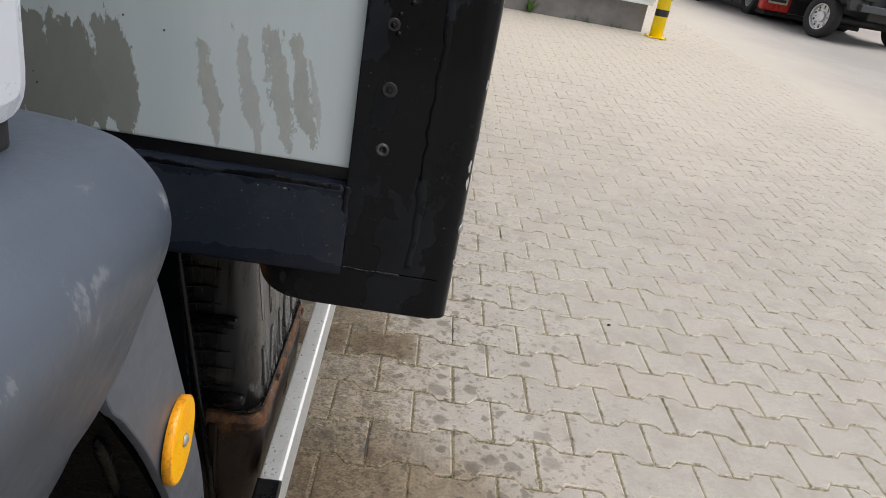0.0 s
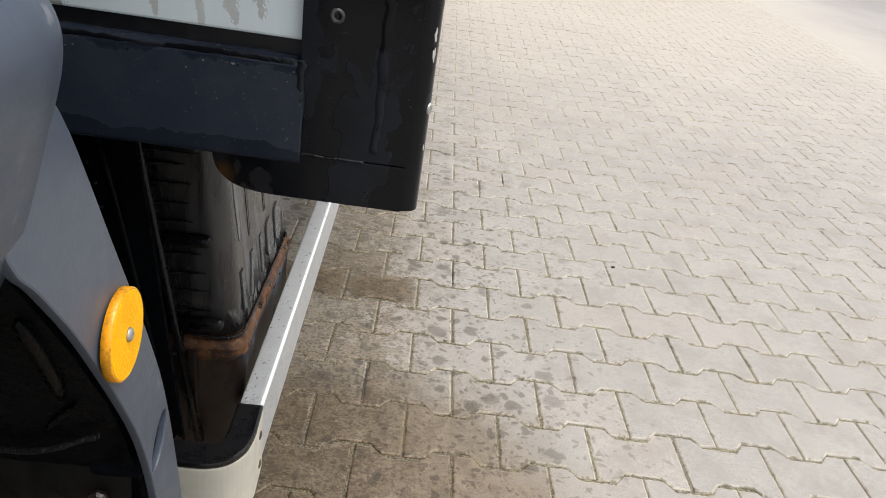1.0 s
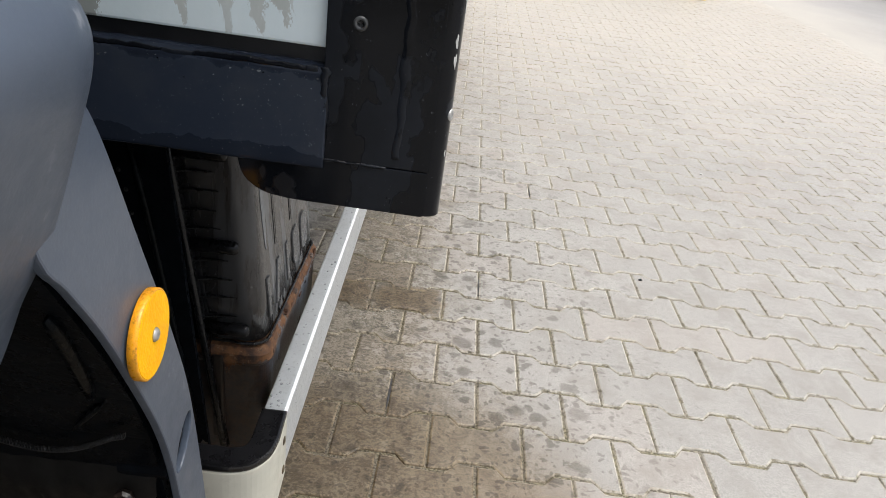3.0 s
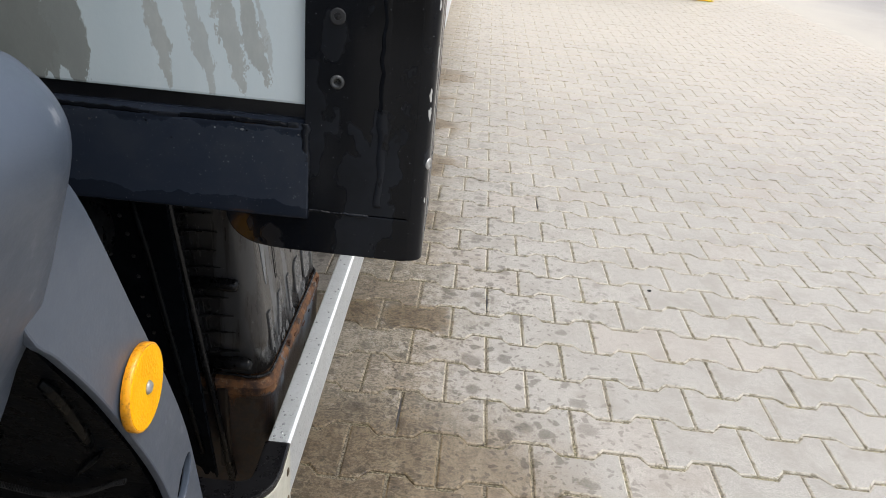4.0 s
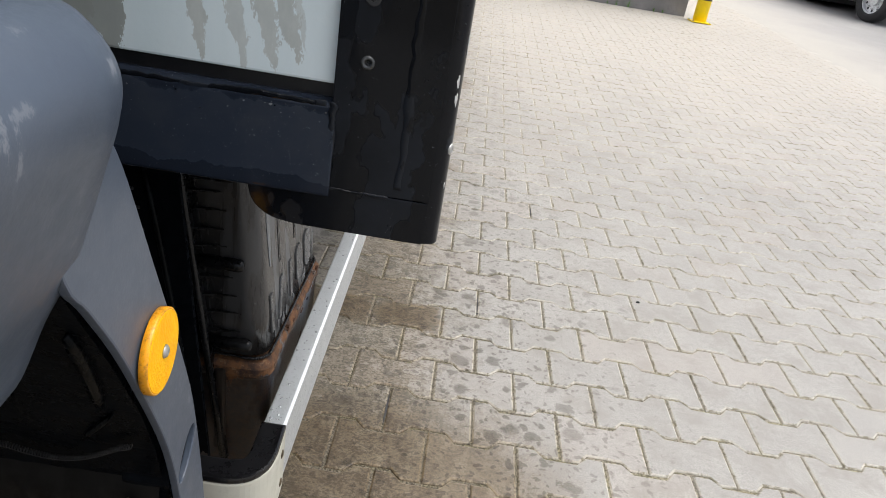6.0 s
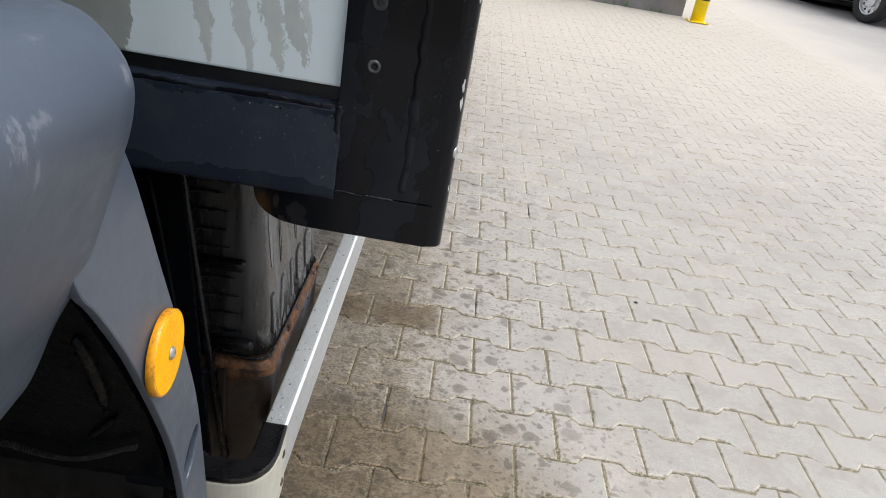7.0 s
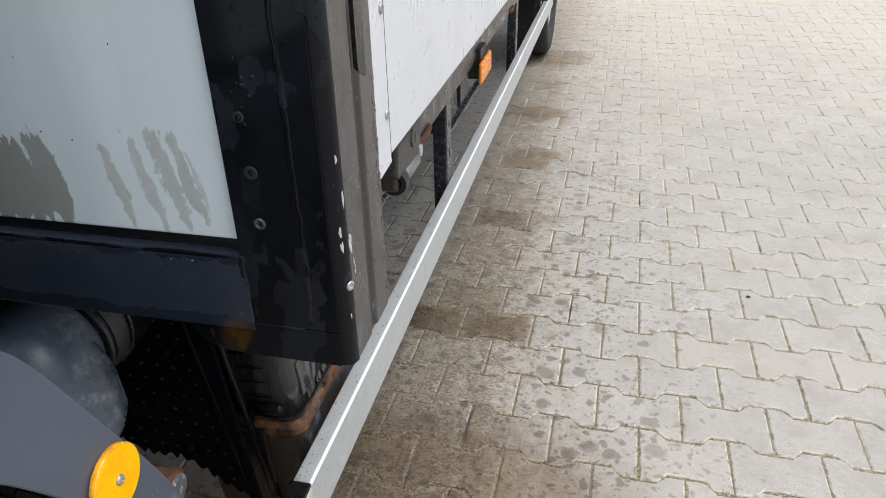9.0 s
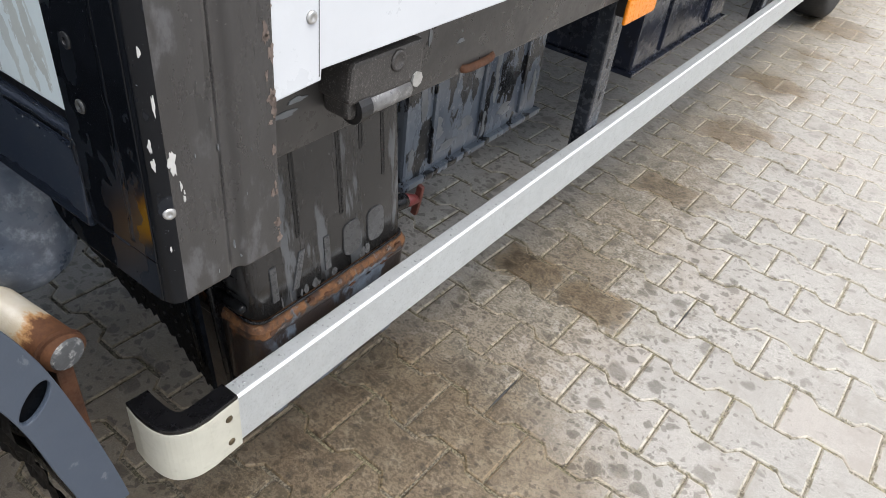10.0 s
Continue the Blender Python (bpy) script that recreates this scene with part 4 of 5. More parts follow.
    for y, z, w, h in ((0.155, 0.878, 0.03, 0.006), (0.17, 0.888, 0.022, 0.005), (0.135, 0.862, 0.006, 0.005), (0.34, 0.895, 0.008, 0.018), (0.36, 0.90, 0.006, 0.02), (0.42, 0.88, 0.014, 0.005)):
        part("scrape", prism(blot(y, z, w, h, rng, 0.3, 18), "x", -0.06, -0.0466 + (z - 0.89) * 0.048), peel_grey, root, "pale scrape on the rail")
    part("roof", box(-2.36, -0.002, 0.0, 5.6, 3.15, 3.2, 0.01), side_white, root)
    part("far_side_panel", box(-2.36, -2.31, 0.052, 5.6, 0.93, 3.15, 0.002), side_white, root)
    part("rear_door", box(-2.30, -0.055, 5.54, 5.59, 0.93, 3.15, 0.002), side_white, root)
    part("cargo_floor", box(-2.30, -0.082, 0.06, 5.5, 0.86, 0.93), black_frame, root)


def drip(x0, z0, x1, z1, w0, w1, rng):
    """The outline of a streak from a ragged top to a thin tail, with wavering sides."""
    lft, rgt, k = [], [], 30
    a, b, u, v = rng.uniform(0, 6), rng.uniform(0, 6), 0.0, 0.0
    for i in range(k + 1):
        f = i / k
        half = (w0 + (w1 - w0) * f) / 2 * min(1, 0.25 + f * 5) * min(1, 0.2 + (1 - f) * 4)
        u, v = u * 0.7 + rng.uniform(-0.22, 0.22), v * 0.7 + rng.uniform(-0.22, 0.22)
        cx, z = x0 + (x1 - x0) * f, z0 + (z1 - z0) * f
        lft.append((cx - max(half * (1 + u + 0.25 * math.sin(9 * f + a)), 0.0006), z))
        rgt.append((cx + max(half * (1 + v + 0.25 * math.sin(7 * f + b)), 0.0006), z))
    return lft + rgt[::-1]


truck_box(TRUCK)


def side_guard(root):
    y0, y1 = 0.147, 4.20
    prof = rounded([(-0.176, 0.341), (-0.148, 0.341), (-0.148, 0.4275), (-0.1515, 0.431), (-0.176, 0.431)], [0.003, 0.003, 0.003, 0.003, 0.003], 3)
    g = part("side_guard", prism(prof, "y", y0, y1, 0.001), alloy, root, "brushed aluminium side guard rail")
    # thin pale strip on the bevel, a painted reflection of the sky
    part("edge_highlight", prism([(-0.1484, 0.4271), (-0.1476, 0.4279), (-0.1509, 0.4312), (-0.1517, 0.4304)], "y", y0 + 0.001, y1 - 0.001), edge_glint, g, "pale strip painting the sky's glint on the bevel")
    # moulded end: a quarter-turn inward
    outer = [(-0.146, y0)] + smooth_line([(-0.144, 0.100), (-0.148, 0.074), (-0.163, 0.053), (-0.186, 0.044), (-0.215, 0.043)], 4) + [(-0.240, 0.046)]
    inner = [(-0.238, 0.077), (-0.215, 0.076)] + smooth_line([(-0.195, 0.076), (-0.182, 0.079), (-0.177, 0.086), (-0.176, 0.10)], 4) + [(-0.177, y0)]
    cap = part("end_cap", prism(outer + inner, "z", 0.335, 0.428, 0.002), cap_cream, g, "cream moulded end cap turned inward")
    part("cap_trim", prism(outer + inner, "z", 0.4285, 0.437, 0.003), trim_black, cap, "black plastic trim on the cap")
    for z in (0.405, 0.358):
        part("screw", lathe([(0.006, 0), (0.0055, 0.002), (0.002, 0.003), (0, 0.003)], (-0.1462, y0 - 0.018, z), (1, 0, 0), 14), dull_bronze, cap, "tarnished screw head", True)
    # rain beads left on the top of the rail
    rng = random.Random(21)
    for _ in range(44):
        x, y, q = rng.uniform(-0.173, -0.154), y0 + 0.01 + 0.9 * rng.random() ** 1.6, rng.uniform(0.0009, 0.0022)
        part("water_drop", lathe([(q, 0), (q * 0.85, q * 0.35), (q * 0.45, q * 0.55), (0, q * 0.6)], (x, y, 0.4309), (0, 0, 1), 9), wet_alloy, g, "", True)
    for y in (1.22, 2.6, 3.7):
        leg = prism(rounded([(-0.215, y - 0.03), (-0.177, y - 0.03), (-0.177, y + 0.03), (-0.215, y + 0.03)], 0.006), "z", 0.33, 0.86, 0.002)
        lg = part("guard_leg", leg, leg_grey, g, "glossy blue-black square post carrying the rail")
        for k in range(4):
            part("slot", box(-0.1765, -0.1762, y - 0.004, y + 0.004, 0.50 + 0.08 * k, 0.52 + 0.08 * k), black_frame, lg)
    return g


side_guard(TRUCK)


def fuel_tank(root):
    rng = random.Random(5)
    y0, y1, xo, xi = 0.225, 0.545, -0.195, -0.36

    def lean(z):
        """How far the tank's outer face has drawn in at a height."""
        return 0.095 * max(0.0, z - 0.475)

    def sect(z, k=0.0):
        o = xo - lean(z) - k
        return [(x, y, z) for x, y in rounded([(xi + k, y0 + k), (o, y0 + k), (o, y1 - k), (xi + k, y1 - k)], [0.012, 0.030, 0.030, 0.012], 12)]

    up = loft([sect(0.475), sect(0.53), sect(0.60), sect(0.70), sect(0.80), sect(0.815, 0.006)])
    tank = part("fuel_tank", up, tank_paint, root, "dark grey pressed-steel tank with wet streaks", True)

    def ring(k):
        return rounded([(xi - k, y0 - k), (xo + k, y0 - k), (xo + k, y1 + k), (xi - k, y1 + k)], 0.028, 12)

    # lower shell: a weld seam, a slight shoulder and a straight skirt
    low = loft([[(x, y, z) for x, y in ring(k)] for k, z in ((-0.012, 0.245), (0.0, 0.262), (0.003, 0.30), (0.006, 0.440), (0.0085, 0.446), (0.0085, 0.458), (0.004, 0.4665), (-0.006, 0.470))])
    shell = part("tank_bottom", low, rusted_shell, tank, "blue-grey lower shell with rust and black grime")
    line = rounded([(xi, y0), (xo + 0.002, y0 - 0.002), (xo + 0.002, y1), (xi, y1)], 0.028, 16)
    long_line = [(line[i][0] + (line[i + 1][0] - line[i][0]) * j / 14, line[i][1] + (line[i + 1][1] - line[i][1]) * j / 14) for i in range(14, len(line) - 15) for j in range(14)]
    seam = [(x, y, 0.4720 + rng.uniform(-0.0011, 0.0011)) for x, y in long_line]
    part("weld_seam", pipe(seam, [rng.uniform(0.0015, 0.0024) for _ in seam], 7), tank_black, shell, "dark weld seam", True)
    # rust scale standing proud in crusts along the shoulder
    for _ in range(16):
        y, z, w = rng.uniform(y0 + 0.01, y1 - 0.01), rng.gauss(0.452, 0.008), rng.uniform(0.004, 0.016)
        part("rust_scale", prism(blot(y, z, w, w * rng.uniform(0.3, 0.7), rng, 0.4, 14), "x", xo + 0.002, xo + 0.0088), rng.choice((rust_edge, rust_brown, flake_tan, rust_only)), shell, "crust of rust")
    part("corner_strip", box(xo - 0.066, xo - 0.050, y0 - 0.010, y0 + 0.004, 0.315, 0.455, 0.004), rust_brown, shell, "rusty upright strip")

    def on_face(b):
        for v in b.verts:
            v.co.x -= lean(v.co.z)
        return b

    # pressed grooves on the outer face: black strips for their shade, rolled lips beside
    for y, z0, z1 in ((0.312, 0.575, 0.80), (0.398, 0.572, 0.80), (0.445, 0.66, 0.80), (0.492, 0.60, 0.80)):
        part("groove_shade", on_face(prism(rounded([(y - 0.0022, z0), (y + 0.0022, z0), (y + 0.0022, z1), (y - 0.0022, z1)], 0.002), "x", xo - 0.006, xo + 0.0007)), tank_black, tank, "black strip shading a pressed groove")
        part("lip", on_face(prism(rounded([(y + 0.0024, z0), (y + 0.0062, z0 + 0.004), (y + 0.0062, z1), (y + 0.0024, z1)], 0.0015), "x", xo - 0.006, xo + 0.0010, 0.0008)), tank_black, tank)
    part("peeled_stripe", on_face(prism(drip(0.262, 0.812, 0.268, 0.59, 0.011, 0.015, rng), "x", xo - 0.006, xo + 0.0007)), peel_grey, tank, "pale stripe of peeled paint")
    # five low pressed marks near the foot of the face, rubbed pale
    for i, (y, slant) in enumerate(((0.262, 0), (0.308, 0.3), (0.365, 0), (0.418, 0), (0.472, 0))):
        if i < 3:
            q = slant * 0.03
            pts = [(y - 0.006 - q, 0.494), (y + 0.006 - q, 0.494), (y + 0.006 + q, 0.552), (y - 0.006 + q, 0.552)]
        else:
            pts = rounded([(y - 0.019, 0.494), (y + 0.019, 0.494), (y + 0.019, 0.553), (y - 0.019, 0.553)], 0.017)
        part("pressed_mark", on_face(prism(pts, "x", xo - 0.006, xo + 0.0022, 0.0016)), mark_grey, tank, "low raised mark, rubbed pale")
    # pale crust that ran down and dried just above the seam
    for _ in range(13):
        y, w, h = rng.uniform(y0 + 0.02, y1 - 0.02), rng.uniform(0.003, 0.014), rng.uniform(0.004, 0.020)
        part("dried_run", on_face(prism(drip(y, 0.478 + h, y + rng.uniform(-0.003, 0.003), 0.4755, w * 0.5, w, rng), "x", xo - 0.004, xo + 0.0006)), mark_grey, tank)
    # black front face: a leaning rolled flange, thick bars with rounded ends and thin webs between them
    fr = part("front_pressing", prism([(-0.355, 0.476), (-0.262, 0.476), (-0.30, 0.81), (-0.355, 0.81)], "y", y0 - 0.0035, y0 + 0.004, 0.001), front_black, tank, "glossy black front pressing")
    edge = lambda z: -0.2645 - 0.139 * (z - 0.456)
    part("edge_bead", pipe([(edge(z), y0 - 0.016, z) for z in (0.30, 0.38, 0.46, 0.54, 0.62, 0.70, 0.80)], 0.0048, 10), front_black, fr, "rolled black flange edge", True)
    part("flange", prism([(edge(0.30) - 0.003, 0.30), (edge(0.30) + 0.003, 0.30), (edge(0.80) + 0.003, 0.80), (edge(0.80) - 0.003, 0.80)], "y", y0 - 0.016, y0 + 0.004), front_black, fr)
    for z, end in ((0.493, -0.213), (0.610, -0.2262), (0.727, -0.2385)):
        bar = pipe([(edge(z), y0 - 0.005, z), (end - 0.006, y0 - 0.004, z), (end - 0.002, y0 - 0.0035, z), (end, y0 - 0.003, z)], [0.0085, 0.0085, 0.0066, 0.001], 14)
        part("pressed_bar", bar, front_black, fr, "rounded pressed bar", True)
    for z in (0.511, 0.539, 0.564, 0.590, 0.632, 0.655, 0.68, 0.703, 0.75, 0.775):
        e, w = edge(z), rng.uniform(0.0007, 0.0012)
        web = prism([(e, y0 - 0.012), (e + 0.020, y0 - 0.0055), (e + 0.042 + rng.uniform(-0.004, 0.004), y0 - 0.0015), (e, y0)], "z", z - w, z + w, 0.0004)
        part("web", web, front_black, fr)
    stem = part("drain_tap", pipe(smooth_line([(-0.30, y1 - 0.02, 0.435), (-0.30, y1 + 0.06, 0.43), (-0.30, y1 + 0.13, 0.42)], 4), 0.016, 14), tank_black, tank, "black drain fitting", True)
    part("tap_body", pipe([(-0.30, y1 + 0.126, 0.421), (-0.30, y1 + 0.15, 0.412), (-0.30, y1 + 0.172, 0.404)], [0.015, 0.013, 0.009], 14), red_plastic, stem, "worn red tap", True)
    part("tap_handle", prism(rounded([(-0.312, 0.366), (-0.298, 0.364), (-0.291, 0.401), (-0.287, 0.436), (-0.300, 0.439), (-0.307, 0.404)], 0.004), "y", y1 + 0.170, y1 + 0.180, 0.003), red_bright, stem, "faded red tap handle")


fuel_tank(TRUCK)


def crate(root, name, x0, x1, y0, y1, z0, z1, material, label, ribs):
    c = part(name, box(x0, x1, y0, y1, z0, z1, 0.008), material, root, label)
    for i in range(ribs):
        y = y0 + (y1 - y0) * (i + 0.5) / ribs
        part("rib", box(x1 - 0.004, x1 + 0.007, y - 0.007, y + 0.007, z0 + 0.02, z1 - 0.005, 0.003), material, c)
    part("base_flange", box(x0, x1 + 0.012, y0 - 0.01, y1 + 0.01, z0 - 0.01, z0 + 0.004, 0.003), material, c)
    return c


def peel(parent, x, spots, rng):
    """Paler patches where the paint has come off."""
    for y, z, w, h in spots:
        part("peeled_patch", prism(drip(y, z + h / 2, y + rng.uniform(-0.006, 0.006), z - h / 2, w * 0.7, w, rng), "x", x - 0.004, x + 0.0008), peel_grey, parent, "pale peeled patch")


BATTERY = crate(TRUCK, "battery_box", -0.75, -0.325, 0.70, 1.20, 0.43, 0.835, blue_tank, "blue-grey ribbed steel box under the floor", 3)
peel(BATTERY, -0.325, ((0.745, 0.60, 0.02, 0.10), (0.80, 0.52, 0.03, 0.05), (0.86, 0.66, 0.012, 0.12), (0.90, 0.50, 0.05, 0.03), (1.0, 0.58, 0.02, 0.14), (1.05, 0.48, 0.05, 0.03), (1.12, 0.64, 0.02, 0.1), (0.84, 0.47, 0.06, 0.02), (0.72, 0.48, 0.02, 0.05), (0.77, 0.68, 0.015, 0.16), (0.93, 0.62, 0.03, 0.08), (0.97, 0.47, 0.02, 0.06), (1.08, 0.70, 0.015, 0.1), (1.17, 0.5, 0.02, 0.08)), random.Random(6))
crate(TRUCK, "tool_box", -0.75, -0.29, 1.70, 2.5, 0.39, 0.835, box_navy, "glossy navy-black plastic box under the floor", 2)


def running_gear(root):
    # chassis beams, cross members and axle
    for x in (-0.80, -1.56):
        part("chassis_beam", box(x - 0.035, x + 0.035, -1.6, 5.4, 0.60, 0.82, 0.01), black_frame, root)
    for y in (0.6, 2.2, 3.6, 5.0):
        part("cross_member", box(-1.53, -0.83, y - 0.04, y + 0.04, 0.64, 0.78, 0.01), black_frame, root)
    part("rear_axle", pipe([(-2.2, 4.25, 0.47), (-0.3, 4.25, 0.47)], 0.07), black_frame, root)
    for x, s in ((-0.262, 1), (-2.11, -1)):
        wheel(root, x, 4.25, 0.466, s)
        # flap behind each wheel
        part("mud_flap", box(x - 0.14, x + 0.14, 4.80, 4.815, 0.30, 0.84, 0.003), black_rubber, root, "black rubber mud flap")
    for x in (-0.45, -1.9):
        wheel(root, x, -1.55, 0.43, 1 if x > -1 else -1)


def wheel(root, x, y, z, s, r=0.43, w=0.22):
    q = r / 0.43
    prof = [(0.27 * q, -w * 0.45), (0.33 * q, -w / 2), (r - 0.03, -w / 2), (r - 0.006, -w * 0.42), (r, -w * 0.25), (r, w * 0.25), (r - 0.006, w * 0.42), (r - 0.03, w / 2), (0.33 * q, w / 2), (0.27 * q, w * 0.45)]
    wh = part("wheel", lathe([(0.285 * q, -w * 0.4), (0.285 * q, w * 0.4), (0.25 * q, w * 0.38), (0.245 * q, w * 0.1), (0.11 * q, w * 0.02), (0.10 * q, w * 0.3), (0.0, w * 0.33)], (x, y, z), (s, 0, 0), 36), rim_silver, root, "silver steel rim")
    for k in range(10):
        t = 2 * math.pi * (k + 0.5) / 10
        part("vent_hole", lathe([(0.022, 0), (0.02, 0.004), (0, 0.005)], (x + s * w * 0.085, y + 0.21 * q * math.cos(t), z + 0.21 * q * math.sin(t)), (s, 0, 0), 10), dark_seal, wh)
    part("tyre", lathe(prof, (x, y, z), (s, 0, 0), 44, hollow=True), tyre_rubber, wh, "black rubber tyre with road dust", True)
    for k in range(8):
        t = 2 * math.pi * k / 8
        part("wheel_nut", lathe([(0.016, 0), (0.014, 0.03), (0, 0.032)], (x + s * w * 0.03, y + 0.17 * q * math.cos(t), z + 0.17 * q * math.sin(t)), (s, 0, 0), 6), zinc, wh)


running_gear(TRUCK)


def small_side_parts(root):
    # hinged lock bracket under the first panel
    h = part("lock_bracket", prism(rounded([(0.195, 0.885), (0.30, 0.882), (0.302, 0.925), (0.20, 0.925)], 0.008), "x", -0.05, -0.010, 0.004), cast_dark, root, "weathered cast lock bracket")
    part("barrel", pipe([(-0.020, 0.225, 0.876), (-0.020, 0.285, 0.876)], 0.0125, 16), worn_steel, h, "grey barrel hinge", True)
    part("ring", lathe([(0.015, 0), (0.015, 0.016), (0.009, 0.016), (0.008, 0)], (-0.020, 0.225, 0.876), (0, -1, 0), 18, hollow=True), black_rubber, h, "black rubber ring")
    part("boss", lathe([(0.011, 0), (0.010, 0.0025), (0.007, 0.003), (0.006, 0.0015), (0, 0.0015)], (-0.0105, 0.262, 0.912), (1, 0, 0), 20), cast_dark, h, "", True)
    part("lug", prism(rounded([(0.20, 0.868), (0.222, 0.866), (0.224, 0.90), (0.198, 0.90)], 0.006), "x", -0.045, -0.014, 0.004), cast_dark, h)
    part("lug", prism(rounded([(0.286, 0.868), (0.302, 0.87), (0.304, 0.90), (0.284, 0.90)], 0.005), "x", -0.045, -0.012, 0.004), cast_dark, h)
    part("bolt", pipe([(-0.03, 0.292, 0.885), (-0.008, 0.292, 0.885)], 0.008, 8), zinc, h)
    for y in (0.433, 1.38, 2.33, 3.28):
        bar = smooth_line([(-0.056, y, 0.845), (-0.0485, y + 0.004, 0.841), (-0.0475, y + 0.03, 0.840), (-0.0485, y + 0.060, 0.841), (-0.056, y + 0.064, 0.845)], 5)
        part("tie_ring", pipe(bar, 0.0052, 8), rust_only, root, "rusty lashing eye", True)
    lamp = part("marker_lamp", box(-0.040, -0.033, 0.872, 0.995, 0.797, 0.838, 0.004), lamp_amber, root, "amber side marker reflector")
    part("lamp_bracket", box(-0.066, -0.0405, 0.90, 0.965, 0.80, 0.86, 0.002), black_frame, lamp)
    part("marker_lamp", lathe([(0.03, 0), (0.03, 0.02), (0, 0.03)], (-0.05, 3.6, 0.87), (1, 0, 0), 16), black_rubber, root, "black round side fitting")


small_side_parts(TRUCK)


def cab_end(root):
    rng = random.Random(8)
    # fender cover: a long swelling with a rounded rear end
    sect = smooth_line([(-0.40, 0.690), (-0.30, 0.700), (-0.262, 0.720), (-0.234, 0.75), (-0.212, 0.80), (-0.192, 0.84), (-0.174, 0.893), (-0.163, 0.93), (-0.164, 0.952), (-0.177, 0.970), (-0.198, 0.980), (-0.26, 0.984), (-0.45, 0.984)], 5)
    cx, cz = -0.45, 0.86
    rings = []
    for y, k in ((-1.6, 1), (-1.0, 1), (-0.6, 1), (-0.32, 1), (-0.235, 1), (-0.215, 0.994), (-0.202, 0.975), (-0.193, 0.945), (-0.187, 0.90), (-0.183, 0.83), (-0.181, 0.7)):
        rings.append([(cx + (x - cx) * k, y, cz + (z - cz) * (k * 0.6 + 0.4)) for x, z in sect] + [(-0.6, y, 0.984), (-0.6, y, 0.70)])
    fc = part("fender_cover", loft(rings), grey_plastic, root, "scuffed grey plastic fender cover", True)
    # trailing blade of the mudguard
    rear = smooth_line([(-0.188, 0.92), (-0.160, 0.88), (-0.119, 0.79), (-0.074, 0.69), (-0.045, 0.61), (-0.022, 0.50), (-0.004, 0.385), (0.002, 0.335)], 5)
    fwd = smooth_line([(-0.050, 0.335), (-0.056, 0.39), (-0.068, 0.456), (-0.078, 0.52), (-0.092, 0.578), (-0.112, 0.632), (-0.149, 0.706), (-0.178, 0.759), (-0.210, 0.808), (-0.231, 0.838), (-0.256, 0.92)], 4)
    hole = [(-0.063 + 0.0168 * math.cos(t) + 0.0085 * math.sin(t), 0.571 + 0.005 * math.cos(t) + 0.0215 * math.sin(t)) for t in (2 * math.pi * i / 24 for i in range(24))]
    bl = part("mudguard_blade", holed_plate(rear + fwd, hole, -0.198, -0.191), grey_plastic, root, "curved grey plastic mudguard blade")
    # added black plug, giving the open slot its darkness
    part("hole_plug", prism([(-0.062 + (y + 0.062) * 1.25, 0.571 + (z - 0.571) * 1.25) for y, z in hole], "x", -0.24, -0.1985), arch_black, bl, "black plug for the shade behind the slot")
    rf = part("reflector", lathe([(0.0315, 0), (0.032, 0.001), (0.032, 0.0055), (0.0305, 0.007), (0.0, 0.0074)], (-0.191, -0.1245, 0.7245), (1, 0.05, 0.0), 40), amber, bl, "round amber reflector disc")
    part("rim", lathe([(0.0312, 0.0), (0.0326, 0.0004), (0.0326, 0.0060), (0.0316, 0.0068), (0.0309, 0.0066)], (-0.191, -0.1245, 0.7245), (1, 0.05, 0.0), 40, hollow=True), amber_rim, rf, "grubby darker amber rim", True)
    part("screw", lathe([(0.0054, 0), (0.0052, 0.0008), (0.0038, 0.0022), (0.0016, 0.0029), (0.0012, 0.0016), (0, 0.0016)], (-0.1836, -0.1241, 0.7245), (1, 0.05, 0), 14), zinc, rf, "", True)
    # dark liner behind the blade, with a thin spring along it
    bend = ((-0.046, 0.33), (-0.070, 0.50), (-0.096, 0.60), (-0.121, 0.66), (-0.162, 0.735), (-0.217, 0.825), (-0.31, 0.90), (-0.5, 0.95), (-0.9, 0.96))

    def liner_y(z):
        for (ya, za), (yb, zb) in zip(bend, bend[1:]):
            if z <= zb:
                return ya + (yb - ya) * (z - za) / (zb - za)

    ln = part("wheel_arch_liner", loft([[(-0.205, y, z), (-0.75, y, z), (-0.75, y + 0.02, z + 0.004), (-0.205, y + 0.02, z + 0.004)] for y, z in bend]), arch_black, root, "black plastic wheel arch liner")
    # pressed ribs, a thin spring, and road dirt with a bolt on the ledge below
    for x0, x1, z0, z1, w in ((-0.218, -0.232, 0.775, 0.665, 0.011), (-0.30, -0.305, 0.80, 0.66, 0.012), (-0.228, -0.262, 0.655, 0.612, 0.006), (-0.38, -0.38, 0.82, 0.65, 0.012), (-0.46, -0.46, 0.82, 0.65, 0.012)):
        rows = []
        for i in range(9):
            f = i / 8
            x, z = x0 + (x1 - x0) * f, z0 + (z1 - z0) * f
            y, k = liner_y(z), w * min(1, 0.3 + 4 * f, 0.3 + 4 * (1 - f)) / 2
            rows.append([(x - k, y + 0.004, z), (x - k * 0.6, y - 0.005, z - 0.003), (x + k * 0.6, y - 0.005, z - 0.003), (x + k, y + 0.004, z)])
        part("rib", loft(rows), arch_rib, ln, "glossy pressed rib", True)
    coil = []
    for i in range(-60, 620):
        f = i / 560
        x, z = -0.330 + 0.100 * f, 0.586 + 0.022 * f * f - 0.012 * math.sin(math.pi * min(1, max(0, f)))
        coil.append((x, liner_y(z) - 0.007 + 0.0024 * math.cos(i * 0.5), z + 0.0024 * math.sin(i * 0.5)))
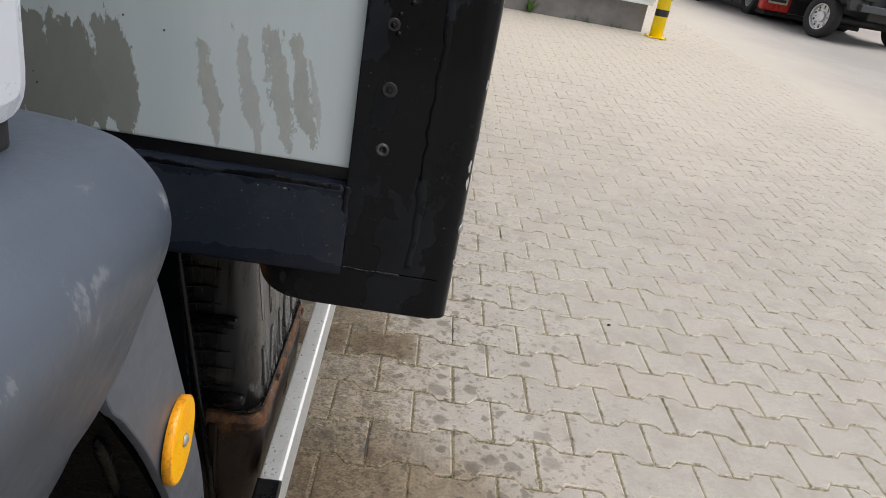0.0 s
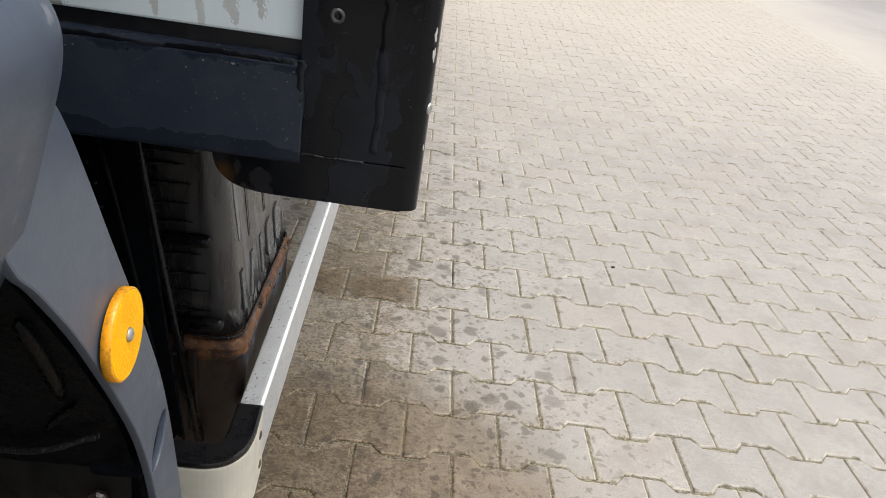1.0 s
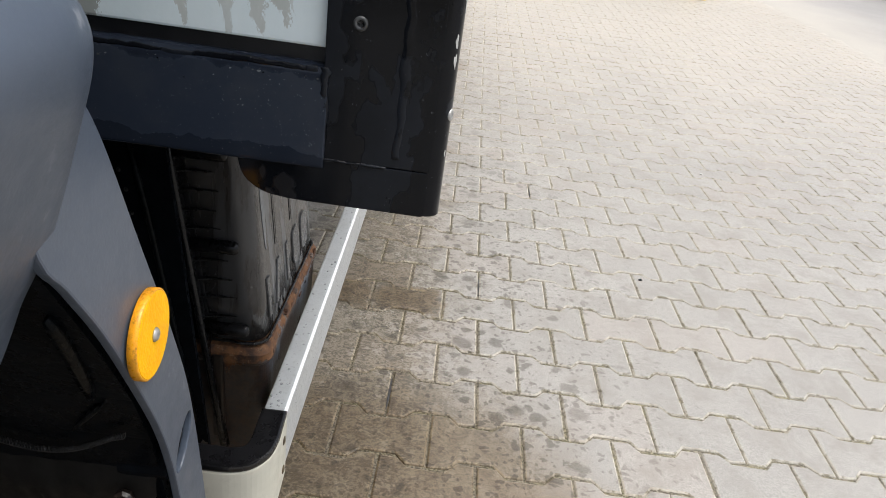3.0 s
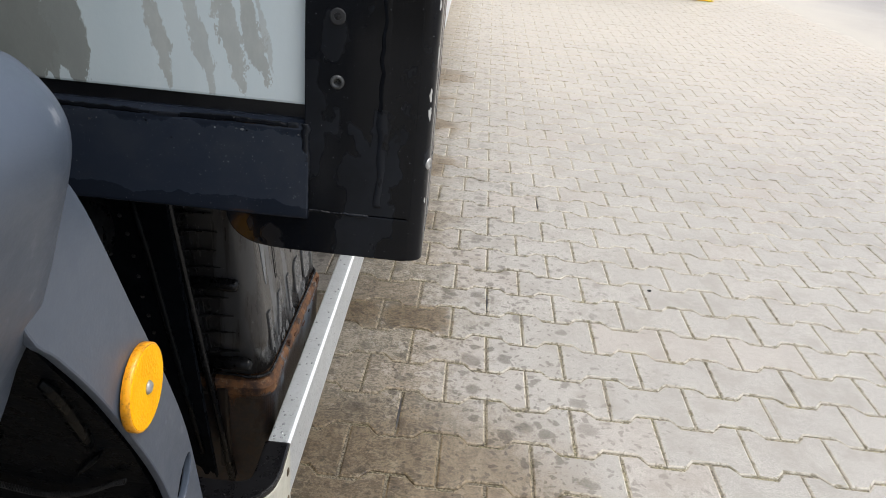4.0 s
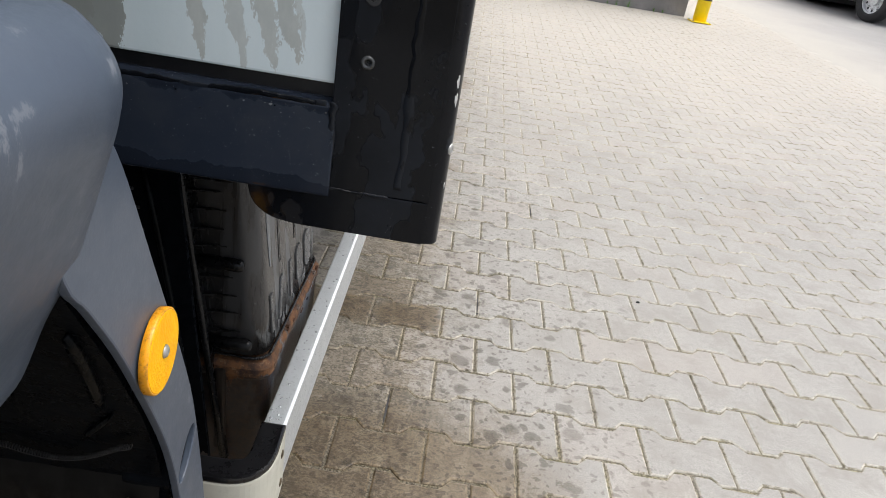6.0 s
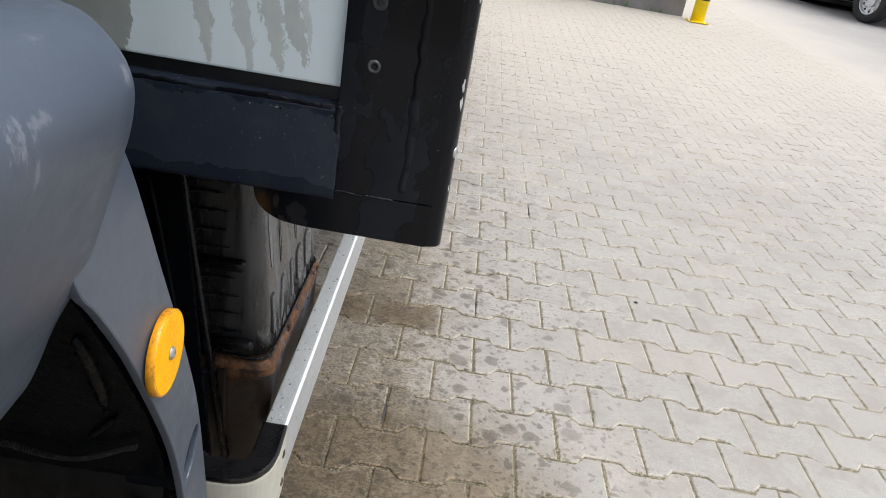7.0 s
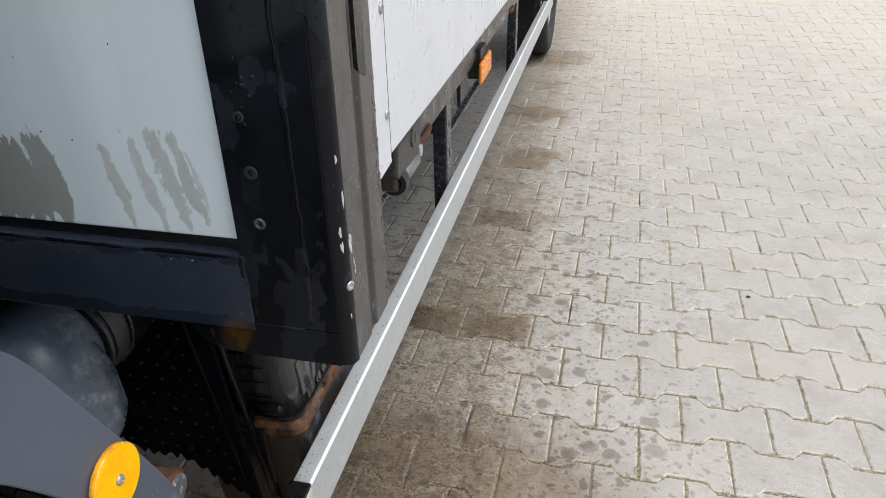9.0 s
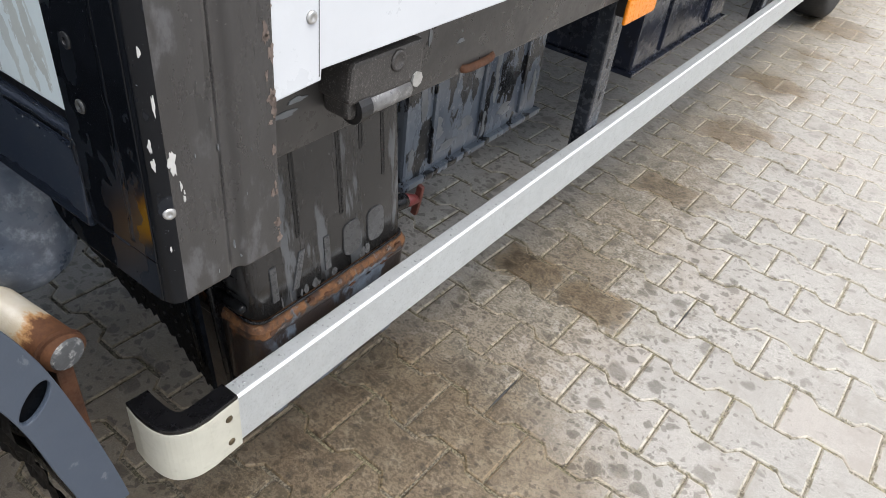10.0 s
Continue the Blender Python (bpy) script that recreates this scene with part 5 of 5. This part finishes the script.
    part("spring", pipe(coil, 0.0005, 4), black_frame, ln, "thin steel tension spring")
    clod = bmesh.new()
    grid = []
    for i in range(70):
        x = -0.207 - 0.0055 * i
        row = []
        for j in range(16):
            z = 0.34 + 0.0145 * j
            lump = noise.fractal(Vector((x * 42, z * 42, 3.0)), 0.8, 2.1, 4)
            row.append(clod.verts.new((x, liner_y(z) - (0.012 + 0.010 * lump) * min(1, (15 - j) * 0.5) + 0.002 * (j == 15), z)))
        grid.append(row)
    for a, c in zip(grid, grid[1:]):
        for j in range(15):
            clod.faces.new((a[j], a[j + 1], c[j + 1], c[j]))
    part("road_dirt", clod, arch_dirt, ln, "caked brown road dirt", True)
    part("bolt", lathe([(0.009, 0), (0.009, 0.006), (0.006, 0.008), (0.006, 0.016), (0, 0.017)], (-0.232, liner_y(0.53) - 0.018, 0.530), (0.2, -0.9, 0.4), 8), rust_brown, ln, "dirty hexagon bolt")
    # white cab skin above
    cab = part("cab_side", prism(rounded([(-1.9, 0.995), (-0.245, 0.995), (-0.245, 2.6), (-1.9, 2.6)], 0.02), "x", -0.32, -0.209, 0.010), cab_white, root, "pale cab side panel")
    part("seal", box(-0.31, -0.216, -1.9, -0.252, 0.98, 0.999, 0.004), dark_seal, cab)
    # out of view; its dark colour is chosen to cut bounce onto the panel
    part("cab_back", box(-2.1, -0.33, -0.30, -0.26, 0.9, 2.6, 0.02), black_frame, root, "unseen rear wall of the cab, dark to dim the front panel")
    part("cab_shell", box(-2.1, -0.33, -1.9, -0.31, 0.95, 2.6, 0.05), cab_white, root)
    # air intake elbow and clamp behind the cab
    bow = smooth_line([(-0.422, 0.086, 0.690), (-0.421, 0.064, 0.688), (-0.413, 0.044, 0.671), (-0.398, 0.037, 0.632), (-0.388, 0.040, 0.590), (-0.384, 0.044, 0.566)], 5)
    girth = [(0, 0.066), (0.3, 0.071), (0.55, 0.071), (0.75, 0.064), (0.9, 0.048), (0.97, 0.028), (1, 0.008)]

    def girth_at(f):
        for (fa, ra), (fb, rb) in zip(girth, girth[1:]):
            if f <= fb:
                return ra + (rb - ra) * (f - fa) / (fb - fa)

    el = part("intake_elbow", pipe(bow, [girth_at(k / (len(bow) - 1)) for k in range(len(bow))], 30), hose_grey, root, "blue-grey moulded intake elbow", True)
    part("inlet_arm", pipe(smooth_line([(-0.72, 0.03, 0.675), (-0.55, 0.034, 0.665), (-0.42, 0.042, 0.645)], 5), 0.056, 26), hose_grey, el, "", True)
    hose = part("hose", pipe([(-0.422, 0.086, 0.690), (-0.421, 0.12, 0.691), (-0.42, 0.184, 0.692)], [0.0685, 0.0685, 0.067], 34), hose_dark, el, "dark rubber hose", True)
    part("hose_rib", lathe([(0.064, 0), (0.0735, 0.001), (0.0765, 0.005), (0.0735, 0.009), (0.064, 0.010)], (-0.422, 0.082, 0.690), (0, 1, 0), 36, hollow=True), hose_dark, hose, "rolled end of the hose", True)
    part("clamp", lathe([(0.066, 0), (0.0718, 0.001), (0.0718, 0.026), (0.066, 0.027)], (-0.4215, 0.096, 0.690), (0, 1, 0), 36, hollow=True), clamp_grey, hose, "dull grey clamp band")
    part("hose_rib", lathe([(0.064, 0), (0.0735, 0.001), (0.0735, 0.005), (0.064, 0.006)], (-0.421, 0.126, 0.691), (0, 1, 0), 36, hollow=True), hose_dark, hose, "dark edge of the clamp", True)
    # rusty mount tube
    tb = part("mount_tube", pipe([(-0.60, -0.056, 0.606), (-0.236, -0.004, 0.566)], 0.024, 20), rust_white, root, "white painted tube with rust", True)
    part("flange", lathe([(0.018, 0), (0.0275, 0.001), (0.0275, 0.006), (0.018, 0.007)], (-0.248, -0.0055, 0.5674), (1, -0.1, -0.1), 24, hollow=True), rust_only, tb, "rusty flange")
    part("end_plug", lathe([(0.021, 0), (0.019, 0.004), (0, 0.005)], (-0.236, -0.004, 0.566), (1, 0.1, -0.1), 20), plug_grey, tb, "grey plug with flaked white paint")
    part("bracket", box(-0.262, -0.238, -0.02, 0.0, 0.40, 0.55, 0.003), rust_only, tb, "rusty bracket")
    # dimpled rubber flap in front of the tank
    hem = smooth_line([(-0.256, 0.328), (-0.30, 0.354), (-0.34, 0.382), (-0.378, 0.402), (-0.44, 0.404), (-0.56, 0.455), (-0.76, 0.50)], 12)
    low = [(x, z + 0.005 * math.sin(x * 330) + rng.uniform(-0.003, 0.003)) for x, z in hem]
    bm = prism([(-0.30, 0.80)] + low + [(-0.76, 0.80)], "y", 0.185, 0.192)
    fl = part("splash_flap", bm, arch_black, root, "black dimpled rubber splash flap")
    part("flap_rib", pipe([(-0.345, 0.184, 0.80), (-0.318, 0.184, 0.66), (-0.288, 0.184, 0.47), (-0.272, 0.184, 0.37)], 0.0038, 8), arch_rib, fl, "moulded edge rib", True)
    for i in range(14):
        for j in range(16):
            x, z = -0.285 - 0.026 * i - 0.004 * j, 0.32 + 0.026 * j
            if z > min(0.42, 0.345 + 0.6 * (-0.256 - x)) and x < -0.262 - 0.085 * (z - 0.28):
                dimple(fl, x + rng.uniform(-0.002, 0.002), 0.185, z + rng.uniform(-0.002, 0.002))


DIMPLE = []


def dimple(parent, x, y, z):
    if not DIMPLE:
        bm = lathe([(0.0028, 0), (0.002, 0.0018), (0, 0.0024)], (0, 0, 0), (0, -1, 0), 6)
        me = bpy.data.meshes.new("dimple")
        bm.to_mesh(me)
        bm.free()
        me.materials.append(black_rubber)
        DIMPLE.append(me)
    ob = new("dimple", DIMPLE[0])
    ob.parent, ob.location = parent, (x, y, z)


cab_end(TRUCK)


# ---- the building ----
def building():
    z0, yw = gz(8.72), 8.72
    b = thing("building", "low industrial building with grey plinth and white cladding", "building", pose(0, yw, z0))
    part("plinth", box(0.62, 2.54, 0.0, 0.3, -0.1, 0.36, 0.004), plinth_grey, b, "grey concrete plinth")
    part("wall", box(0.62, 2.58, -0.03, 0.3, 0.363, 4.5, 0.004), door_white, b, "white metal cladding")
    part("drip_edge", box(0.62, 2.59, -0.05, 0.0, 0.352, 0.372, 0.003), door_white, b)
    part("side_wall", box(2.24, 2.54, 0.302, 9, -0.1, 4.5, 0.004), door_white, b)
    part("corner_pier", box(2.542, 2.62, 0.02, 0.3, 0.36, 4.5, 0.01), door_white, b, "white corner strip")
    part("left_wall", box(-6, -2.4, 0.0, 0.3, -0.1, 4.5, 0.004), door_white, b)
    part("lintel", box(-2.398, 0.618, 0.0, 0.3, 3.2, 4.5), door_white, b)
    part("roof", box(-6, 2.58, -0.1, 9, 4.5, 4.7, 0.02), plinth_grey, b)
    door = part("sectional_door", box(-2.39, 0.55, 0.06, 0.10, 0.03, 3.19, 0.002), door_white, b, "white ribbed sectional door, shut")
    part("door_frame", box(0.55, 0.618, 0.02, 0.2, 0.0, 3.2, 0.004), door_white, door)
    part("bottom_seal", box(-2.39, 0.55, 0.045, 0.11, 0.0, 0.04, 0.004), dark_seal, door)
    for k in range(12):
        part("rib", box(-2.39, 0.55, 0.052, 0.062, 0.145 + 0.125 * k, 0.156 + 0.125 * k, 0.002), plinth_grey if k % 4 == 0 else door_white, door)
    pl = part("maker_plate", box(0.27, 0.52, 0.05, 0.0585, 0.07, 0.125), sign_black, door, "dark blue maker's plate")
    part("mark_bar", box(0.29, 0.50, 0.046, 0.0505, 0.083, 0.112), sign_yellow, pl)


building()


def bollard():
    x, y = 2.66, 8.42
    b = thing("bollard", "yellow steel bollard with black bands on a foot plate", "bollard", pose(x, y, gz(y) + 0.001))
    part("post", lathe([(0.086, 0.012), (0.086, 1.18), (0.078, 1.2), (0, 1.205)], (0, 0, 0), (0, 0, 1), 32), sign_yellow, b, "", True)
    part("foot_plate", box(-0.125, 0.125, -0.125, 0.125, 0, 0.013, 0.003), sign_yellow, b)
    for z in (0.27, 0.485, 0.70, 0.915):
        part("band", lathe([(0.085, 0), (0.0875, 0.001), (0.0875, 0.084), (0.085, 0.085)], (0, 0, z), (0, 0, 1), 32), sign_black, b, "black band")
    for i, j in ((1, 1), (1, -1), (-1, 1), (-1, -1)):
        part("bolt", lathe([(0.011, 0), (0.011, 0.012), (0, 0.014)], (0.105 * i, 0.105 * j, 0.012), (0, 0, 1), 6), zinc, b)


bollard()


def weed(name, x, y, size, num, seed):
    rng = random.Random(seed)
    w = thing(name, "tuft of green weeds at the foot of the wall", "weed", pose(x, y, gz(y)))
    bm = bmesh.new()
    for _ in range(num):
        a, tilt, ln = rng.uniform(0, 6.28), rng.uniform(0.1, 0.95), size * rng.uniform(0.5, 1.0)
        d, s = Vector((math.cos(a), math.sin(a), 0)), Vector((-math.sin(a), math.cos(a), 0))
        wd = size * 0.035 * rng.uniform(0.6, 1.3)
        pts = [(d * (ln * math.sin(tilt) * f ** 1.3) + Vector((0, 0, ln * math.cos(tilt) * (f - 0.25 * f * f * tilt)))) for f in (0, 0.35, 0.7, 1.0)]
        vs = []
        for p, k in zip(pts, (0.7, 1, 0.7, 0.05)):
            vs.append((bm.verts.new(p - s * wd * k), bm.verts.new(p + s * wd * k)))
        for (p, q), (r, t) in zip(vs, vs[1:]):
            bm.faces.new((p, q, t, r))
    part("leaves", bm, leaf_green, w)


weed("weed", 0.98, 8.68, 0.24, 60, 1)
for i, (x, s) in enumerate(((1.62, 0.10), (1.78, 0.13), (2.12, 0.08), (2.24, 0.08), (1.5, 0.06))):
    weed("weed", x, 8.70, s, 14, 10 + i)


# ---- parked vehicles across the road ----
def parked_truck(x, y, turn):
    r = thing("flatbed_truck", "dark grey flatbed truck with silver wheel rims, parked on the road", "truck", pose(x, y, gz(y) + 0.006, 0, 0, turn))
    for yy in (0.0, 3.9):
        wheel(r, 0.0, yy, 0.36, -1, 0.36, 0.19)
        wheel(r, 2.0, yy, 0.36, 1, 0.36, 0.19)
    part("chassis", box(0.3, 1.7, -0.4, 5.6, 0.62, 0.85, 0.03), chassis_grey, r)
    part("bed", box(-0.15, 2.2, -0.5, 4.0, 0.98, 1.12, 0.02), chassis_grey, r)
    part("drop_side", box(-0.17, -0.13, -0.5, 4.0, 1.13, 1.7, 0.01), chassis_grey, r)
    part("cab", box(-0.1, 2.1, 4.1, 5.8, 0.85, 2.5, 0.15), chassis_grey, r)
    part("tail_bar", box(0.10, 2.0, -0.66, -0.56, 0.56, 0.68, 0.012), chassis_grey, r, "grey tail bar")
    for xx in (0.42, 0.95, 1.5):
        part("bar_arm", box(xx - 0.03, xx + 0.03, -0.57, -0.3, 0.60, 0.98, 0.008), black_frame, r)
    part("lamp_box", box(0.16, 0.5, -0.62, -0.5, 0.74, 0.88, 0.015), black_frame, r)
    part("spare_tray", box(0.55, 1.6, -0.45, 0.6, 0.42, 0.66, 0.03), black_frame, r)
    part("mudguard", prism(rounded([(-0.62, 0.55), (-0.56, 0.55), (-0.42, 0.98), (0.42, 0.98), (0.56, 0.55), (0.62, 0.55), (0.5, 1.03), (-0.5, 1.03)], 0.03), "x", -0.12, 0.3), black_rubber, r)
    part("axle", pipe([(0.1, 0, 0.37), (1.9, 0, 0.37)], 0.09, 16), black_frame, r, "", True)


def parked_red(x, y, turn):
    r = thing("red_truck", "red truck with a black sill, parked behind the road", "truck", pose(x, y, gz(y) + 0.006, 0, 0, turn))
    part("cab", box(-1.0, 1.1, 0.0, 2.0, 0.95, 2.8, 0.12), red_paint, r)
    part("cargo_body", box(-1.05, 1.15, 2.1, 7.0, 0.8, 3.2, 0.05), red_paint, r)
    part("side_skirt", box(-1.02, -0.9, 1.5, 6.6, 0.42, 0.86, 0.03), red_paint, r)
    part("bumper", box(-1.05, -0.5, -0.12, 0.16, 0.19, 0.94, 0.04), red_paint, r)
    part("grille", box(-0.497, 1.10, -0.10, 0.14, 0.20, 0.94, 0.02), black_rubber, r)
    pl = part("number_plate", box(-0.96, -0.58, -0.14, -0.12, 0.34, 0.46, 0.004), plate_white, r)
    part("plate_bar", box(-0.92, -0.62, -0.146, -0.139, 0.375, 0.43), grey_rail, pl)
    part("skirt", box(-0.95, 1.0, -0.05, 6.5, 0.10, 0.188, 0.02), black_rubber, r)
    for sx in (-0.92, 0.97):
        wheel(r, sx, 0.85, 0.46, -1 if sx < 0 else 1, 0.46, 0.26)


parked_truck(6.62, 12.15, 19)
parked_red(7.20, 13.75, -4)


# ---- paving: double-T concrete blocks ----
PITCH, SWELL, LEN = 0.139, 0.026, 0.2


def paver_rings(seed):
    """Outline rings of one block: foot, shoulder and top."""
    rng = random.Random(seed)
    gx, g, a, h = 0.0016, 0.0032, SWELL / 2, PITCH / 2
    pts = []
    for sx, sy in ((1, 1), (-1, 1), (-1, -1), (1, -1)):
        q = [(LEN / 2 - gx, h + a - g), (0.058, h + a - g), (0.036, h - a - g)]
        q = [(sx * u, sy * v) for u, v in q]
        pts += q if sx * sy > 0 else q[::-1]
    j = lambda: rng.uniform(-0.0011, 0.0011)
    pts = [(x + j(), y + j()) for x, y in pts]

    def inset(d):
        out, m = [], len(pts)
        for i in range(m):
            p, q, r = Vector(pts[i - 1]), Vector(pts[i]), Vector(pts[(i + 1) % m])
            e, f = (q - p).normalized(), (r - q).normalized()
            n1, n2 = Vector((-e.y, e.x)), Vector((-f.y, f.x))
            b = (n1 + n2)
            k = d / max(0.35, 1 + n1.dot(n2))
            out.append(q + b * k)
        return out

    return [[(p[0], p[1], z) for p in inset(d)] for d, z in ((0.0, -0.03), (0.0, -0.0052), (0.0013, -0.0021), (0.0046, 0.0))]


def paving():
    root = thing("pavement", "grey double-T concrete block paving with damp stains", "pavement", kind="structure")
    shapes = []
    for s in range(6):
        rings = paver_rings(s)
        me = bpy.data.meshes.new("paver")
        b = loft(rings, caps=False)
        b.verts.ensure_lookup_table()
        b.faces.new([b.verts[i] for i in range(len(b.verts) - 12, len(b.verts))])
        bmesh.ops.recalc_face_normals(b, faces=b.faces)
        b.to_mesh(me)
        b.free()
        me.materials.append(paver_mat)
        shapes.append(me)
    rng = random.Random(21)
    verts, faces = [], []
    datas = [([tuple(v.co) for v in me.vertices], [tuple(p.vertices) for p in me.polygons]) for me in shapes]
    single = 0
    for c in range(-44, 90):
        y = (c + 0.5) * PITCH
        slope = math.atan((gz(y + 0.07) - gz(y - 0.07)) / 0.14)
        for i in range(-32, 23):
            x = i * LEN + (0.1 if c % 2 == 0 else 0.0)
            if x > EDGE + 0.6:
                continue
            if y > 8.95 and x < 2.4:
                continue
            k = rng.randrange(6)
            flip = rng.choice((0, math.pi))
            m = Matrix.Translation((x, y, gz(y) + rng.gauss(0, 0.0005))) @ Euler((slope + rng.gauss(0, 0.003), rng.gauss(0, 0.003), 0)).to_matrix().to_4x4() @ Matrix.Rotation(flip + rng.gauss(0, 0.004), 4, "Z")
            if -0.5 < x < 1.15 and -0.62 < y < 3.2 and single < 300 and (x < 0.95 or y < 1.5):
                ob = new("paver", shapes[k])
                ob.parent, ob.matrix_world = root, m
                single += 1
            else:
                base = len(verts)
                vs, fs = datas[k]
                verts += [tuple(m @ Vector(v)) for v in vs]
                faces += [tuple(base + q for q in f) for f in fs]
    me = bpy.data.meshes.new("pavers_beyond")
    me.from_pydata(verts, [], faces)
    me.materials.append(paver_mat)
    ob = new("pavers_beyond", me)
    ob.parent = root
    tagged(ob, kind="stuff")
    # joints that stand open, drawn as dark bars sunk in them
    for pts in (((0.200, 1.398), (0.201, 1.44), (0.203, 1.49), (0.204, 1.53)), ((0.085, 1.662), (0.14, 1.655), (0.165, 1.660), (0.19, 1.678), (0.258, 1.686)), ((-0.2, 0.012), (-0.2, 0.06), (-0.2, 0.125)),
                ((-0.262, 0.128), (-0.236, 0.132), (-0.2, 0.148)), ((0.0, 0.573), (0.001, 0.62), (0.0, 0.665)), ((-0.05, 0.545), (-0.03, 0.556), (0.0, 0.568), (0.036, 0.566))):
        part("open_joint", pipe([(x, y, -0.0050) for x, y in pts], [0.0012] + [0.0042] * (len(pts) - 2) + [0.0016], 7), dark_seal, root, "dark open joint", True)


def pebble(x, y, r, material, label, seed):
    rng = random.Random(seed)
    p = thing("pebble", label, "pebble", pose(x, y, gz(y)))
    bm = bmesh.new()
    bmesh.ops.create_icosphere(bm, subdivisions=2, radius=r)
    for v in bm.verts:
        v.co = Vector((v.co.x * 1.4, v.co.y, v.co.z * 0.6 + r * 0.5)) * rng.uniform(0.9, 1.1)
    part("stone", bm, material, p, "", True)


pebble(0.523, 0.802, 0.005, tank_black, "small dark stone lying on the paving", 1)
pebble(1.05, 1.99, 0.006, chip_white, "small white chip lying on the paving", 2)
paving()
